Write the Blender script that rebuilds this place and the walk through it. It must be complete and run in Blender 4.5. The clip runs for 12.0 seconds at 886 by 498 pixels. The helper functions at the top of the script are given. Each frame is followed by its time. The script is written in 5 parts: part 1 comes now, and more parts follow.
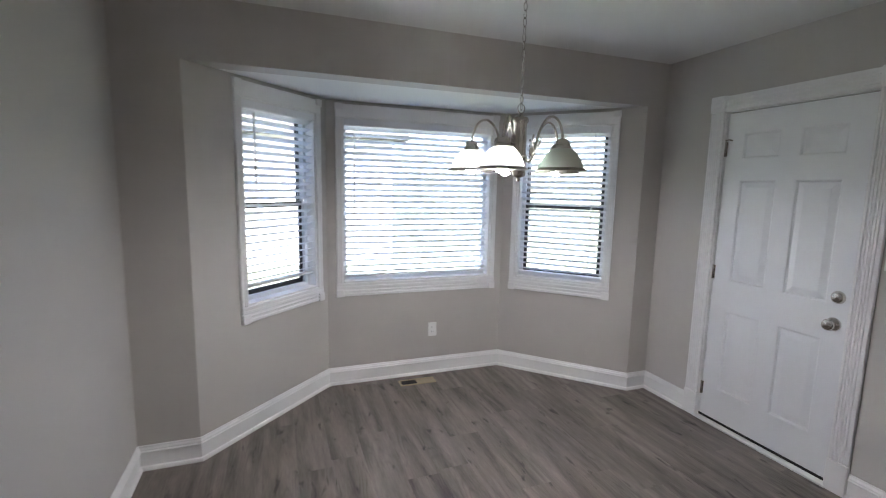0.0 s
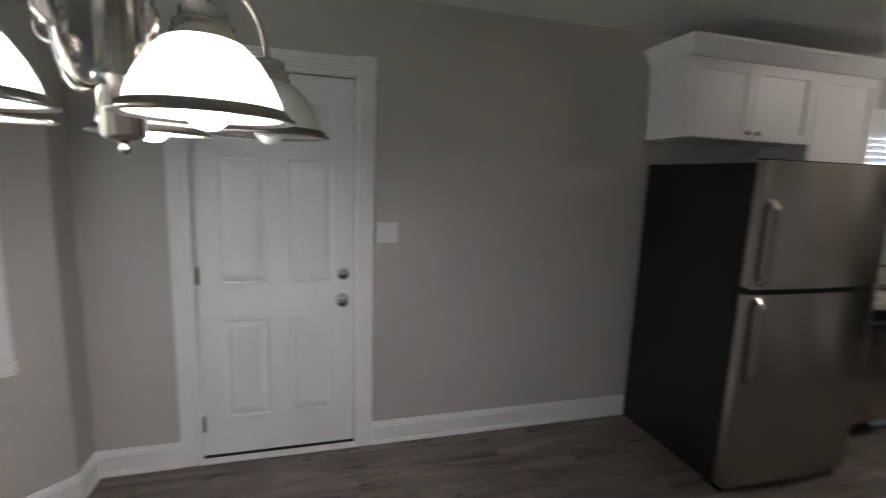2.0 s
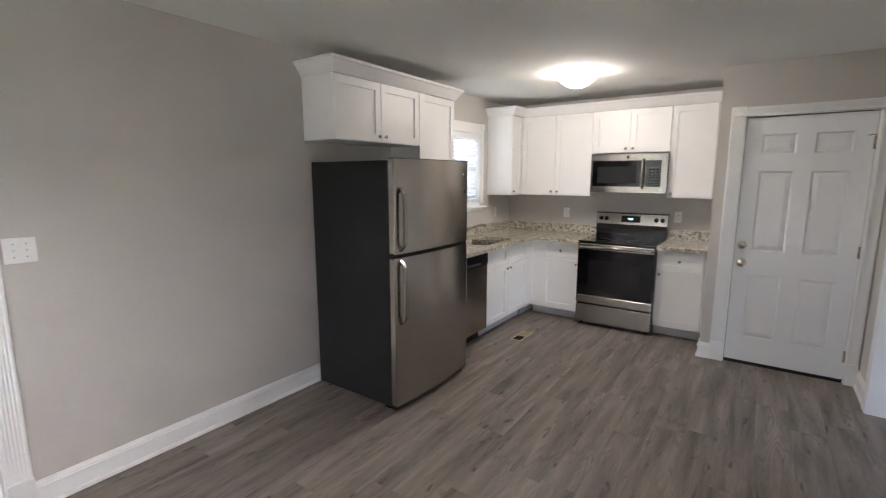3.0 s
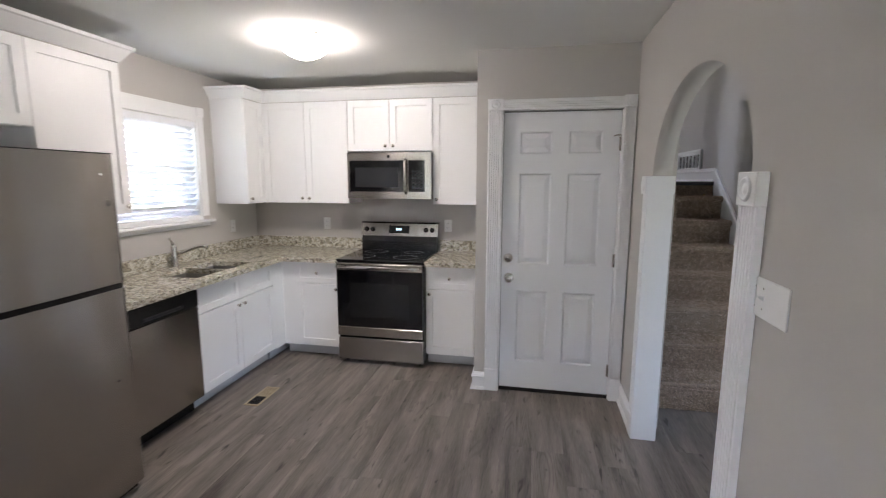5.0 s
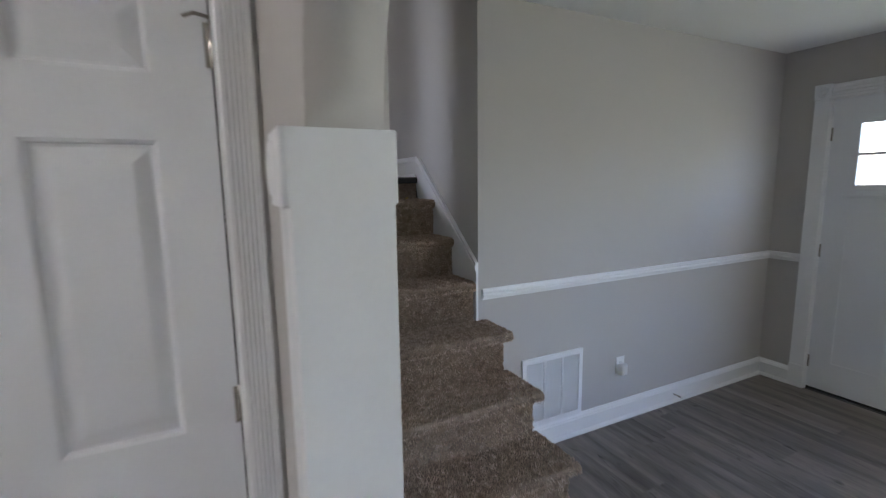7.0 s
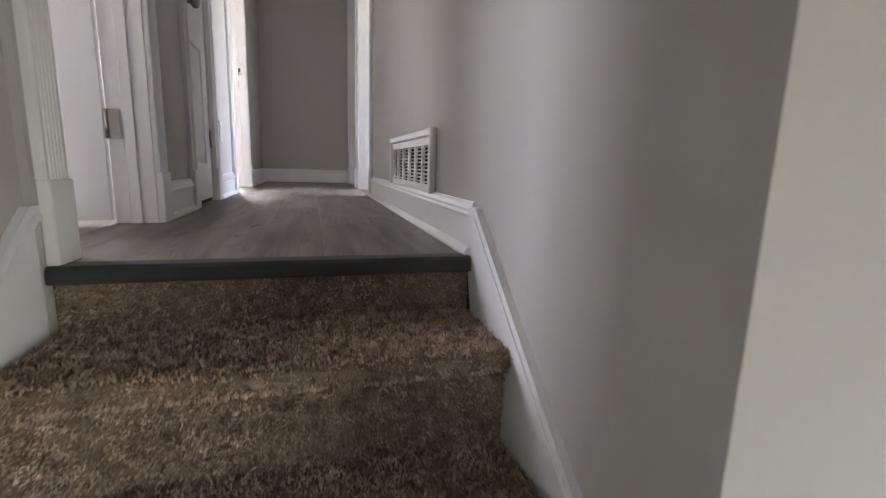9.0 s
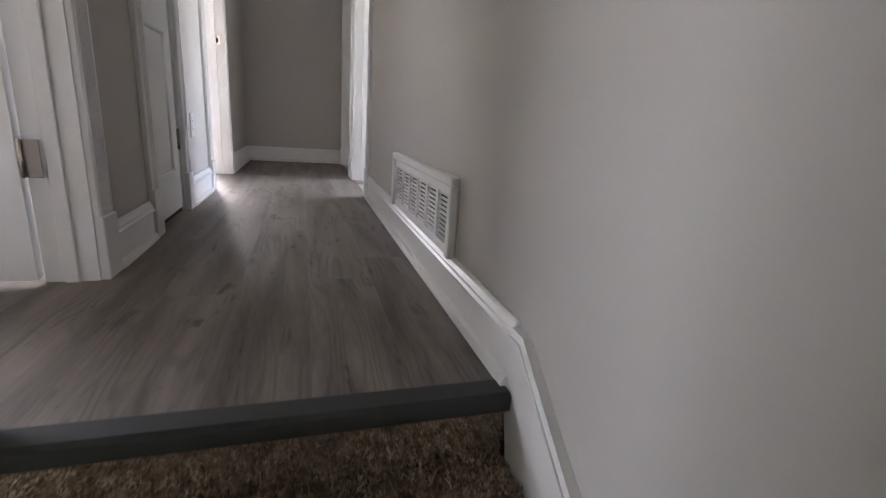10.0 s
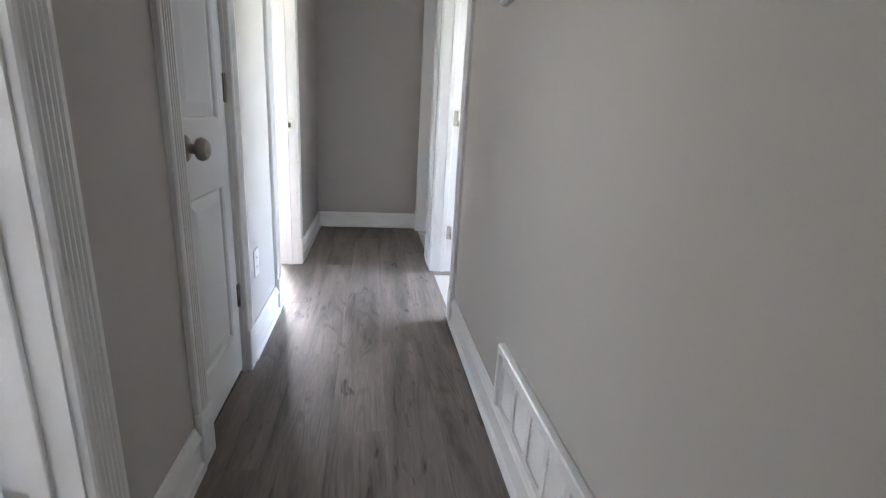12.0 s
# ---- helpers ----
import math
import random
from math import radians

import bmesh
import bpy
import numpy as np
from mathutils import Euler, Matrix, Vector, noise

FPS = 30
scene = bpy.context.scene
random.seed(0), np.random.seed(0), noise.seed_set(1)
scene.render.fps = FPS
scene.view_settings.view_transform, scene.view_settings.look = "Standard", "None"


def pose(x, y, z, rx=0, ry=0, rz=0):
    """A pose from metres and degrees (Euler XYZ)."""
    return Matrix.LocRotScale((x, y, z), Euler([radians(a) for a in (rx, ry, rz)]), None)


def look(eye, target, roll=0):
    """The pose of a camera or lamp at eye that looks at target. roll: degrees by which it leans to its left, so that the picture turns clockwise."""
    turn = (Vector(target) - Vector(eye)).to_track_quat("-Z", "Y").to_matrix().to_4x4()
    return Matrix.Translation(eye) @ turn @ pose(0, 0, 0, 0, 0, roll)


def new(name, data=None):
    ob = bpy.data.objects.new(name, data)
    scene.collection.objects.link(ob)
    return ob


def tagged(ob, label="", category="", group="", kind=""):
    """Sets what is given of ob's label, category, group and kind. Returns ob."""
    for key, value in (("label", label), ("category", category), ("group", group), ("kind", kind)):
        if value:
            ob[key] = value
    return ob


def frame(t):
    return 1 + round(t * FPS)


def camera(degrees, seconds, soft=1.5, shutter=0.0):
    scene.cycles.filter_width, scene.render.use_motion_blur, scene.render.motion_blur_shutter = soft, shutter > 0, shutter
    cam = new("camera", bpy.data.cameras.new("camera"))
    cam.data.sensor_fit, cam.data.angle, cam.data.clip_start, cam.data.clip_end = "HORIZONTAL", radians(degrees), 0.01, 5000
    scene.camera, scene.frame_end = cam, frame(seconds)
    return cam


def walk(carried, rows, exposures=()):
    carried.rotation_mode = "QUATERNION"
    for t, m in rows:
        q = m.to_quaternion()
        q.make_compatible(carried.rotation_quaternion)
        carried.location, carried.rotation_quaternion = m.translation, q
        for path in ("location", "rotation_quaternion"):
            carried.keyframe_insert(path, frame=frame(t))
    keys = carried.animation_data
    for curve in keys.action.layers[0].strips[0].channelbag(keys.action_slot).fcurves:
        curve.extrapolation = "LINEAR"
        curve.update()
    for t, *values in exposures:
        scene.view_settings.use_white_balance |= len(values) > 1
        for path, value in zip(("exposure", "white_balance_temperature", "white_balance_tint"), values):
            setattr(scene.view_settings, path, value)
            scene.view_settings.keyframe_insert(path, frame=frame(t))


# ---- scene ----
cam = camera(88.5, 12.0, soft=1.15, shutter=0.28)
PATH = [
    (0, (0.65, 2.688, 1.545), (1.335, 4.548, 1.274), 1.2),
    (0.5, (0.73, 3.178, 1.552), (1.669, 4.918, 1.248), 0.7),
    (1, (0.704, 3.713, 1.516), (2.135, 5.078, 1.216), 1.3),
    (1.5, (0.808, 4.06, 1.525), (2.713, 4.58, 1.206), 1.7),
    (2, (0.888, 4.293, 1.559), (2.789, 3.754, 1.249), 2.1),
    (2.5, (0.789, 4.458, 1.536), (2.195, 3.073, 1.213), 0.5),
    (3, (0.629, 4.477, 1.58), (1.763, 2.86, 1.266), 0.0),
    (5, (0.58, 3.284, 1.575), (0.96, 1.343, 1.277), 0.1),
    (5.5, (0.628, 2.744, 1.539), (0.746, 0.774, 1.217), -0.1),
    (6, (0.52, 2.198, 1.51), (0.203, 0.251, 1.181), -0.4),
    (6.3, (0.407, 1.867, 1.517), (-0.151, -0.027, 1.197), -0.1),
    (6.5, (0.32, 1.646, 1.516), (-0.409, -0.193, 1.218), -0.6),
    (6.7, (0.22, 1.425, 1.526), (-0.683, -0.336, 1.237), -1.1),
    (8.3, (-0.78, -0.102, 1.533), (-1.345, -1.997, 1.233), 2.2),
    (8.5, (-0.8, -0.252, 1.636), (-1.331, -2.151, 1.305), 2.2),
    (9, (-0.771, -0.558, 1.787), (-1.314, -2.449, 1.426), 1.8),
    (9.5, (-0.777, -0.745, 1.915), (-1.364, -2.604, 1.471), 2.7),
    (10, (-0.786, -0.94, 2.031), (-1.366, -2.779, 1.5), 4.1),
    (10.5, (-0.76, -1.132, 2.151), (-1.389, -2.942, 1.579), 4.6),
    (11, (-0.798, -1.285, 2.261), (-1.395, -3.108, 1.693), 4.3),
    (11.5, (-0.768, -1.427, 2.425), (-1.185, -3.304, 1.875), 3.3),
    (12, (-0.739, -1.579, 2.557), (-1.052, -3.477, 2.01), 3.5),
]
EXPOSURES = [
    (0.0, 3.5, 6300, 16), (1.0, 3.1, 6250, 17), (1.5, 2.75, 6350, 17), (2.0, 3.15, 6600, 16), (2.5, 3.9, 6750, 17), (3.0, 4.45, 6650, 17),
    (5.0, 4.55, 6400, 18), (5.5, 4.55, 6350, 18), (6.0, 4.4, 6250, 18), (6.5, 4.4, 6200, 16), (8.5, 5.05, 6600, 19), (9.0, 5.25, 6800, 18), (9.5, 5.25, 6900, 18),
    (10.0, 5.05, 6850, 17), (10.5, 5.15, 6700, 14), (11.0, 5.45, 6400, 10), (11.5, 5.6, 6350, 10), (12.0, 5.55, 6300, 11),
]
walk(cam, [(t, look(eye, target, roll)) for t, eye, target, roll in PATH], EXPOSURES)

# ---- world, sun and exposure ----
world = bpy.data.worlds.new("world")
scene.world = world
world.use_nodes = True
wn = world.node_tree.nodes
sky = wn.new("ShaderNodeTexSky")
sky.sky_type, sky.sun_disc = "NISHITA", False
sky.sun_elevation, sky.sun_rotation = radians(50), radians(180)
sky.air_density, sky.dust_density, sky.ozone_density = 1.0, 3.0, 1.0
world.node_tree.links.new(sky.outputs[0], wn["Background"].inputs[0])
wn["Background"].inputs[1].default_value = 0.15
sun = new("sun", bpy.data.lights.new("sun", "SUN"))
sun.data.energy, sun.data.angle, sun.data.color = 2.2, radians(10), (1.0, 0.97, 0.93)
sun.matrix_world = look((0, 0, 10), (0.2, 6.0, 3.0))


def window_lamp(name, m, w, h, watts, color=(1.0, 0.975, 0.965)):
    """An area lamp added in a window's opening to strengthen the sky light there."""
    lamp = new(name, bpy.data.lights.new(name, "AREA"))
    lamp.data.shape, lamp.data.size, lamp.data.size_y = "RECTANGLE", w, h
    lamp.data.energy, lamp.data.color = watts, color
    lamp.matrix_world = m
    return lamp


# ---- materials ----
def material(name, color, rough=0.5, metal=0.0, vary=0.06, scale=3.0, bump=0.0, fine=120.0, stretch=(1, 1, 1), spec=0.5, dirt=0.0):
    """A surface with slow colour drift, fine grain and fine relief, in object space."""
    m = bpy.data.materials.new(name)
    m.use_nodes = True
    n, l = m.node_tree.nodes, m.node_tree.links
    b = n["Principled BSDF"]
    b.inputs["Roughness"].default_value, b.inputs["Metallic"].default_value = rough, metal
    b.inputs["Specular IOR Level"].default_value = spec
    tc = n.new("ShaderNodeTexCoord")
    mp = n.new("ShaderNodeMapping")
    mp.inputs["Scale"].default_value = stretch
    l.new(tc.outputs["Object"], mp.inputs[0])
    big = n.new("ShaderNodeTexNoise")
    big.inputs["Scale"].default_value, big.inputs["Detail"].default_value = scale, 4
    l.new(mp.outputs[0], big.inputs["Vector"])
    small = n.new("ShaderNodeTexNoise")
    small.inputs["Scale"].default_value, small.inputs["Detail"].default_value = fine, 3
    l.new(mp.outputs[0], small.inputs["Vector"])
    mixer = n.new("ShaderNodeMix")
    mixer.data_type = "RGBA"
    add = n.new("ShaderNodeMath")
    add.operation = "ADD"
    half = n.new("ShaderNodeMath")
    half.operation = "MULTIPLY"
    half.inputs[1].default_value = 0.5
    l.new(big.outputs["Fac"], add.inputs[0]), l.new(small.outputs["Fac"], add.inputs[1])
    l.new(add.outputs[0], half.inputs[0])
    ramp = n.new("ShaderNodeMapRange")
    ramp.inputs["From Min"].default_value, ramp.inputs["From Max"].default_value = 0.3, 0.7
    l.new(half.outputs[0], ramp.inputs["Value"])
    l.new(ramp.outputs[0], mixer.inputs["Factor"])
    lo = [max(0, c * (1 - vary)) for c in color]
    hi = [min(1, c * (1 + vary)) for c in color]
    mixer.inputs["A"].default_value, mixer.inputs["B"].default_value = (*lo, 1), (*hi, 1)
    l.new(mixer.outputs["Result"], b.inputs["Base Color"])
    rr = n.new("ShaderNodeMapRange")
    rr.inputs["To Min"].default_value, rr.inputs["To Max"].default_value = max(0.03, rough - (0.015 if metal else 0.08)), min(1, rough + (0.015 if metal else 0.08))
    l.new(big.outputs["Fac"], rr.inputs["Value"]), l.new(rr.outputs[0], b.inputs["Roughness"])
    if bump:
        bp = n.new("ShaderNodeBump")
        bp.inputs["Strength"].default_value, bp.inputs["Distance"].default_value = bump, 0.002
        l.new(small.outputs["Fac"], bp.inputs["Height"]), l.new(bp.outputs[0], b.inputs["Normal"])
    return m


def plank_material(name, dark, light, warm):
    """Grey wood-look vinyl board: long grain, cathedral streaks, a shade of its own for each board."""
    m = bpy.data.materials.new(name)
    m.use_nodes = True
    n, l = m.node_tree.nodes, m.node_tree.links
    b = n["Principled BSDF"]
    b.inputs["Specular IOR Level"].default_value = 0.32
    tc, info = n.new("ShaderNodeTexCoord"), n.new("ShaderNodeObjectInfo")
    off = n.new("ShaderNodeVectorMath")
    off.operation = "MULTIPLY_ADD"
    off.inputs[1].default_value = (37.0, 53.0, 0.0)
    l.new(info.outputs["Random"], off.inputs[0]), l.new(tc.outputs["Object"], off.inputs[2])
    mp = n.new("ShaderNodeMapping")
    mp.inputs["Scale"].default_value = (7.5, 0.75, 1.0)
    l.new(off.outputs[0], mp.inputs[0])
    g = n.new("ShaderNodeTexNoise")
    g.inputs["Scale"].default_value, g.inputs["Detail"].default_value, g.inputs["Distortion"].default_value = 1.6, 5, 0.35
    l.new(mp.outputs[0], g.inputs["Vector"])
    mp2 = n.new("ShaderNodeMapping")
    mp2.inputs["Scale"].default_value = (95.0, 9.0, 1.0)
    l.new(off.outputs[0], mp2.inputs[0])
    f = n.new("ShaderNodeTexNoise")
    f.inputs["Scale"].default_value, f.inputs["Detail"].default_value = 1.5, 4
    l.new(mp2.outputs[0], f.inputs["Vector"])
    ramp = n.new("ShaderNodeValToRGB")
    e = ramp.color_ramp.elements
    e[0].position, e[0].color = 0.27, (*dark, 1)
    e[1].position, e[1].color = 0.76, (*light, 1)
    k = ramp.color_ramp.elements.new(0.5)
    k.color = (*warm, 1)
    mixv = n.new("ShaderNodeMath")
    mixv.operation = "MULTIPLY_ADD"
    mixv.inputs[1].default_value = 0.28
    l.new(f.outputs["Fac"], mixv.inputs[0])
    sub = n.new("ShaderNodeMath")
    sub.operation = "MULTIPLY_ADD"
    sub.inputs[1].default_value, sub.inputs[2].default_value = 0.80, -0.04
    l.new(g.outputs["Fac"], sub.inputs[0]), l.new(sub.outputs[0], mixv.inputs[2])
    shade = n.new("ShaderNodeMath")
    shade.operation = "MULTIPLY_ADD"
    shade.inputs[1].default_value = 0.07
    l.new(info.outputs["Random"], shade.inputs[0]), l.new(mixv.outputs[0], shade.inputs[2])
    low = n.new("ShaderNodeMath")
    low.operation = "SUBTRACT"
    low.inputs[1].default_value = 0.035
    l.new(shade.outputs[0], low.inputs[0]), l.new(low.outputs[0], ramp.inputs[0])
    # scattered dark cracks and knots, drawn out along the grain
    v = n.new("ShaderNodeTexNoise")
    v.inputs["Scale"].default_value, v.inputs["Detail"].default_value, v.inputs["Distortion"].default_value = 1.0, 5, 0.6
    mp3 = n.new("ShaderNodeMapping")
    mp3.inputs["Scale"].default_value = (20.0, 5.5, 1.0)
    l.new(off.outputs[0], mp3.inputs[0]), l.new(mp3.outputs[0], v.inputs["Vector"])
    kn = n.new("ShaderNodeMapRange")
    kn.inputs["From Min"].default_value, kn.inputs["From Max"].default_value = 0.62, 0.72
    kn.inputs["To Min"].default_value, kn.inputs["To Max"].default_value = 1.0, 0.40
    l.new(v.outputs["Fac"], kn.inputs["Value"])
    mul = n.new("ShaderNodeMix")
    mul.data_type, mul.blend_type = "RGBA", "MULTIPLY"
    mul.inputs["Factor"].default_value = 1.0
    # arched growth rings, in patches
    turns = n.new("ShaderNodeMath")
    turns.operation = "MULTIPLY"
    turns.inputs[1].default_value = 95.0
    g2 = n.new("ShaderNodeTexNoise")
    g2.inputs["Scale"].default_value, g2.inputs["Detail"].default_value, g2.inputs["Distortion"].default_value = 1.1, 1.5, 0.2
    l.new(mp.outputs[0], g2.inputs["Vector"]), l.new(g2.outputs["Fac"], turns.inputs[0])
    wave = n.new("ShaderNodeMath")
    wave.operation = "SINE"
    l.new(turns.outputs[0], wave.inputs[0])
    patch = n.new("ShaderNodeTexNoise")
    patch.inputs["Scale"].default_value, patch.inputs["Detail"].default_value = 2.3, 2
    l.new(off.outputs[0], patch.inputs["Vector"])
    where = n.new("ShaderNodeMapRange")
    where.inputs["From Min"].default_value, where.inputs["From Max"].default_value = 0.46, 0.64
    where.inputs["To Min"].default_value, where.inputs["To Max"].default_value = 0.0, 0.26
    l.new(patch.outputs["Fac"], where.inputs["Value"])
    line = n.new("ShaderNodeMapRange")
    line.inputs["From Min"].default_value, line.inputs["From Max"].default_value = 0.1, 0.95
    l.new(wave.outputs[0], line.inputs["Value"])
    depth = n.new("ShaderNodeMath")
    depth.operation = "MULTIPLY"
    l.new(line.outputs[0], depth.inputs[0]), l.new(where.outputs[0], depth.inputs[1])
    keep = n.new("ShaderNodeMath")
    keep.operation = "MULTIPLY_ADD"
    keep.inputs[1].default_value = -1.0
    l.new(depth.outputs[0], keep.inputs[0]), l.new(kn.outputs[0], keep.inputs[2])
    l.new(ramp.outputs[0], mul.inputs["A"]), l.new(keep.outputs[0], mul.inputs["B"])
    l.new(mul.outputs["Result"], b.inputs["Base Color"])
    rr = n.new("ShaderNodeMapRange")
    rr.inputs["To Min"].default_value, rr.inputs["To Max"].default_value = 0.38, 0.6
    l.new(f.outputs["Fac"], rr.inputs["Value"]), l.new(rr.outputs[0], b.inputs["Roughness"])
    bp = n.new("ShaderNodeBump")
    bp.inputs["Strength"].default_value, bp.inputs["Distance"].default_value = 0.25, 0.001
    l.new(f.outputs["Fac"], bp.inputs["Height"]), l.new(bp.outputs[0], b.inputs["Normal"])
    return m


def granite_material():
    m = bpy.data.materials.new("granite")
    m.use_nodes = True
    n, l = m.node_tree.nodes, m.node_tree.links
    b = n["Principled BSDF"]
    b.inputs["Roughness"].default_value = 0.16
    tc = n.new("ShaderNodeTexCoord")
    a = n.new("ShaderNodeTexNoise")
    a.inputs["Scale"].default_value, a.inputs["Detail"].default_value, a.inputs["Distortion"].default_value = 30, 8, 0.7
    c = n.new("ShaderNodeTexNoise")
    c.inputs["Scale"].default_value, c.inputs["Detail"].default_value, c.inputs["Distortion"].default_value = 95, 6, 0.5
    for x in (a, c):
        l.new(tc.outputs["Object"], x.inputs["Vector"])
    r1 = n.new("ShaderNodeValToRGB")
    e = r1.color_ramp.elements
    e[0].position, e[0].color = 0.30, (0.16, 0.14, 0.11, 1)
    e[1].position, e[1].color = 0.66, (0.66, 0.63, 0.55, 1)
    r1.color_ramp.elements.new(0.44).color = (0.42, 0.38, 0.29, 1)
    r1.color_ramp.elements.new(0.53).color = (0.62, 0.59, 0.50, 1)
    l.new(a.outputs["Fac"], r1.inputs[0])
    r2 = n.new("ShaderNodeValToRGB")
    e = r2.color_ramp.elements
    e[0].position, e[0].color = 0.38, (0.06, 0.055, 0.05, 1)
    e[1].position, e[1].color = 0.50, (1, 1, 1, 1)
    l.new(c.outputs["Fac"], r2.inputs[0])
    mul = n.new("ShaderNodeMix")
    mul.data_type, mul.blend_type = "RGBA", "MULTIPLY"
    mul.inputs["Factor"].default_value = 0.85
    l.new(r1.outputs[0], mul.inputs["A"]), l.new(r2.outputs[0], mul.inputs["B"])
    l.new(mul.outputs["Result"], b.inputs["Base Color"])
    return m


def glow(name, color, strength):
    m = bpy.data.materials.new(name)
    m.use_nodes = True
    b = m.node_tree.nodes["Principled BSDF"]
    b.inputs["Base Color"].default_value = (*color, 1)
    b.inputs["Emission Color"].default_value = (*color, 1)
    b.inputs["Emission Strength"].default_value = strength
    return m


def glass_material(name):
    m = bpy.data.materials.new(name)
    m.use_nodes = True
    b = m.node_tree.nodes["Principled BSDF"]
    b.inputs["Base Color"].default_value = (0.97, 0.99, 0.98, 1)
    b.inputs["Roughness"].default_value, b.inputs["Transmission Weight"].default_value = 0.02, 1.0
    b.inputs["IOR"].default_value = 1.1
    return m


def milk_glass():
    """Frosted white lamp glass that lets the bulb's light through."""
    m = bpy.data.materials.new("milk_glass")
    m.use_nodes = True
    n, l = m.node_tree.nodes, m.node_tree.links
    tr, di, gl = (n.new("ShaderNodeBsdf" + k) for k in ("Translucent", "Diffuse", "Glossy"))
    tr.inputs[0].default_value, di.inputs[0].default_value = (0.72, 0.74, 0.72, 1), (0.82, 0.84, 0.82, 1)
    gl.inputs["Roughness"].default_value = 0.15
    m1, m2 = n.new("ShaderNodeMixShader"), n.new("ShaderNodeMixShader")
    m1.inputs[0].default_value, m2.inputs[0].default_value = 0.55, 0.05
    l.new(tr.outputs[0], m1.inputs[1]), l.new(di.outputs[0], m1.inputs[2])
    l.new(m1.outputs[0], m2.inputs[1]), l.new(gl.outputs[0], m2.inputs[2])
    l.new(m2.outputs[0], n["Material Output"].inputs["Surface"])
    return m


M_WALL = material("greige_wall_paint", (0.495, 0.473, 0.448), 0.75, vary=0.02, scale=1.2, bump=0.06, fine=260)
M_CEIL = material("ceiling_paint", (0.74, 0.74, 0.72), 0.9, vary=0.02, scale=1.5, bump=0.08, fine=200)
M_TRIM = material("white_trim_paint", (0.80, 0.80, 0.80), 0.35, vary=0.02, scale=2.0, bump=0.03, fine=90)
M_DOOR = material("white_door_paint", (0.77, 0.78, 0.80), 0.38, vary=0.02, scale=2.0, bump=0.03, fine=110)
M_CAB = material("white_cabinet_paint", (0.79, 0.79, 0.79), 0.38, vary=0.015, scale=2.0)
M_TOE = material("grey_white_toe_paint", (0.44, 0.45, 0.47), 0.5, vary=0.03)
M_STEEL = material("brushed_steel", (0.47, 0.44, 0.405), 0.22, 1.0, vary=0.025, scale=1.2, fine=14, stretch=(1, 1, 30))
M_STEELH = material("brushed_steel_level", (0.42, 0.395, 0.365), 0.24, 1.0, vary=0.025, scale=1.2, fine=14, stretch=(1, 1, 30))
for steel in (M_STEEL, M_STEELH):
    steel.node_tree.nodes["Principled BSDF"].inputs["Anisotropic"].default_value = 0.7
    steel.node_tree.nodes["Principled BSDF"].inputs["Anisotropic Rotation"].default_value = 0.25
M_NICKEL = material("satin_nickel", (0.55, 0.52, 0.48), 0.27, 1.0, vary=0.04)
M_PEWTER = material("dark_satin_nickel", (0.27, 0.25, 0.225), 0.30, 1.0, vary=0.04)
M_BOWL = material("satin_sink_steel", (0.26, 0.25, 0.24), 0.34, 1.0, vary=0.04)
M_CHROME = material("polished_nickel", (0.60, 0.57, 0.53), 0.15, 1.0, vary=0.03)
M_BLACK = material("black_enamel", (0.012, 0.012, 0.013), 0.22, vary=0.1)
M_CHAR = material("charcoal_side_panel", (0.012, 0.0125, 0.014), 0.40, vary=0.08, bump=0.1, fine=300, spec=0.3)
M_BGLASS = material("black_glass", (0.006, 0.006, 0.007), 0.05, vary=0.1)
M_BLIND = material("white_blind_slat", (0.80, 0.81, 0.84), 0.45, vary=0.02)
M_SASH = material("dark_window_sash", (0.02, 0.02, 0.024), 0.45, vary=0.1)
M_VINYL = material("white_vinyl_frame", (0.74, 0.75, 0.77), 0.4, vary=0.02)
M_PLATE = material("white_plastic_plate", (0.78, 0.78, 0.77), 0.4, vary=0.02)
# near-black that paints shade into gaps, slots and recesses
M_DARK = material("dark_recess_shade", (0.012, 0.012, 0.012), 0.8, vary=0.1)
M_BEIGE = material("beige_register_metal", (0.38, 0.31, 0.20), 0.5, 0.2, vary=0.1)
M_NOSE = material("dark_grey_stair_nosing", (0.026, 0.028, 0.028), 0.6, vary=0.2, scale=8, stretch=(1, 6, 6))
M_CARPET = material("taupe_pile_carpet", (0.30, 0.235, 0.18), 0.95, vary=0.45, scale=40, bump=1.0, fine=420, spec=0.1)
M_SUB = material("subfloor_dark", (0.05, 0.048, 0.045), 0.9)
M_FLOOR = plank_material("grey_vinyl_plank", (0.070, 0.058, 0.050), (0.305, 0.268, 0.236), (0.182, 0.157, 0.137))
M_GRANITE = granite_material()


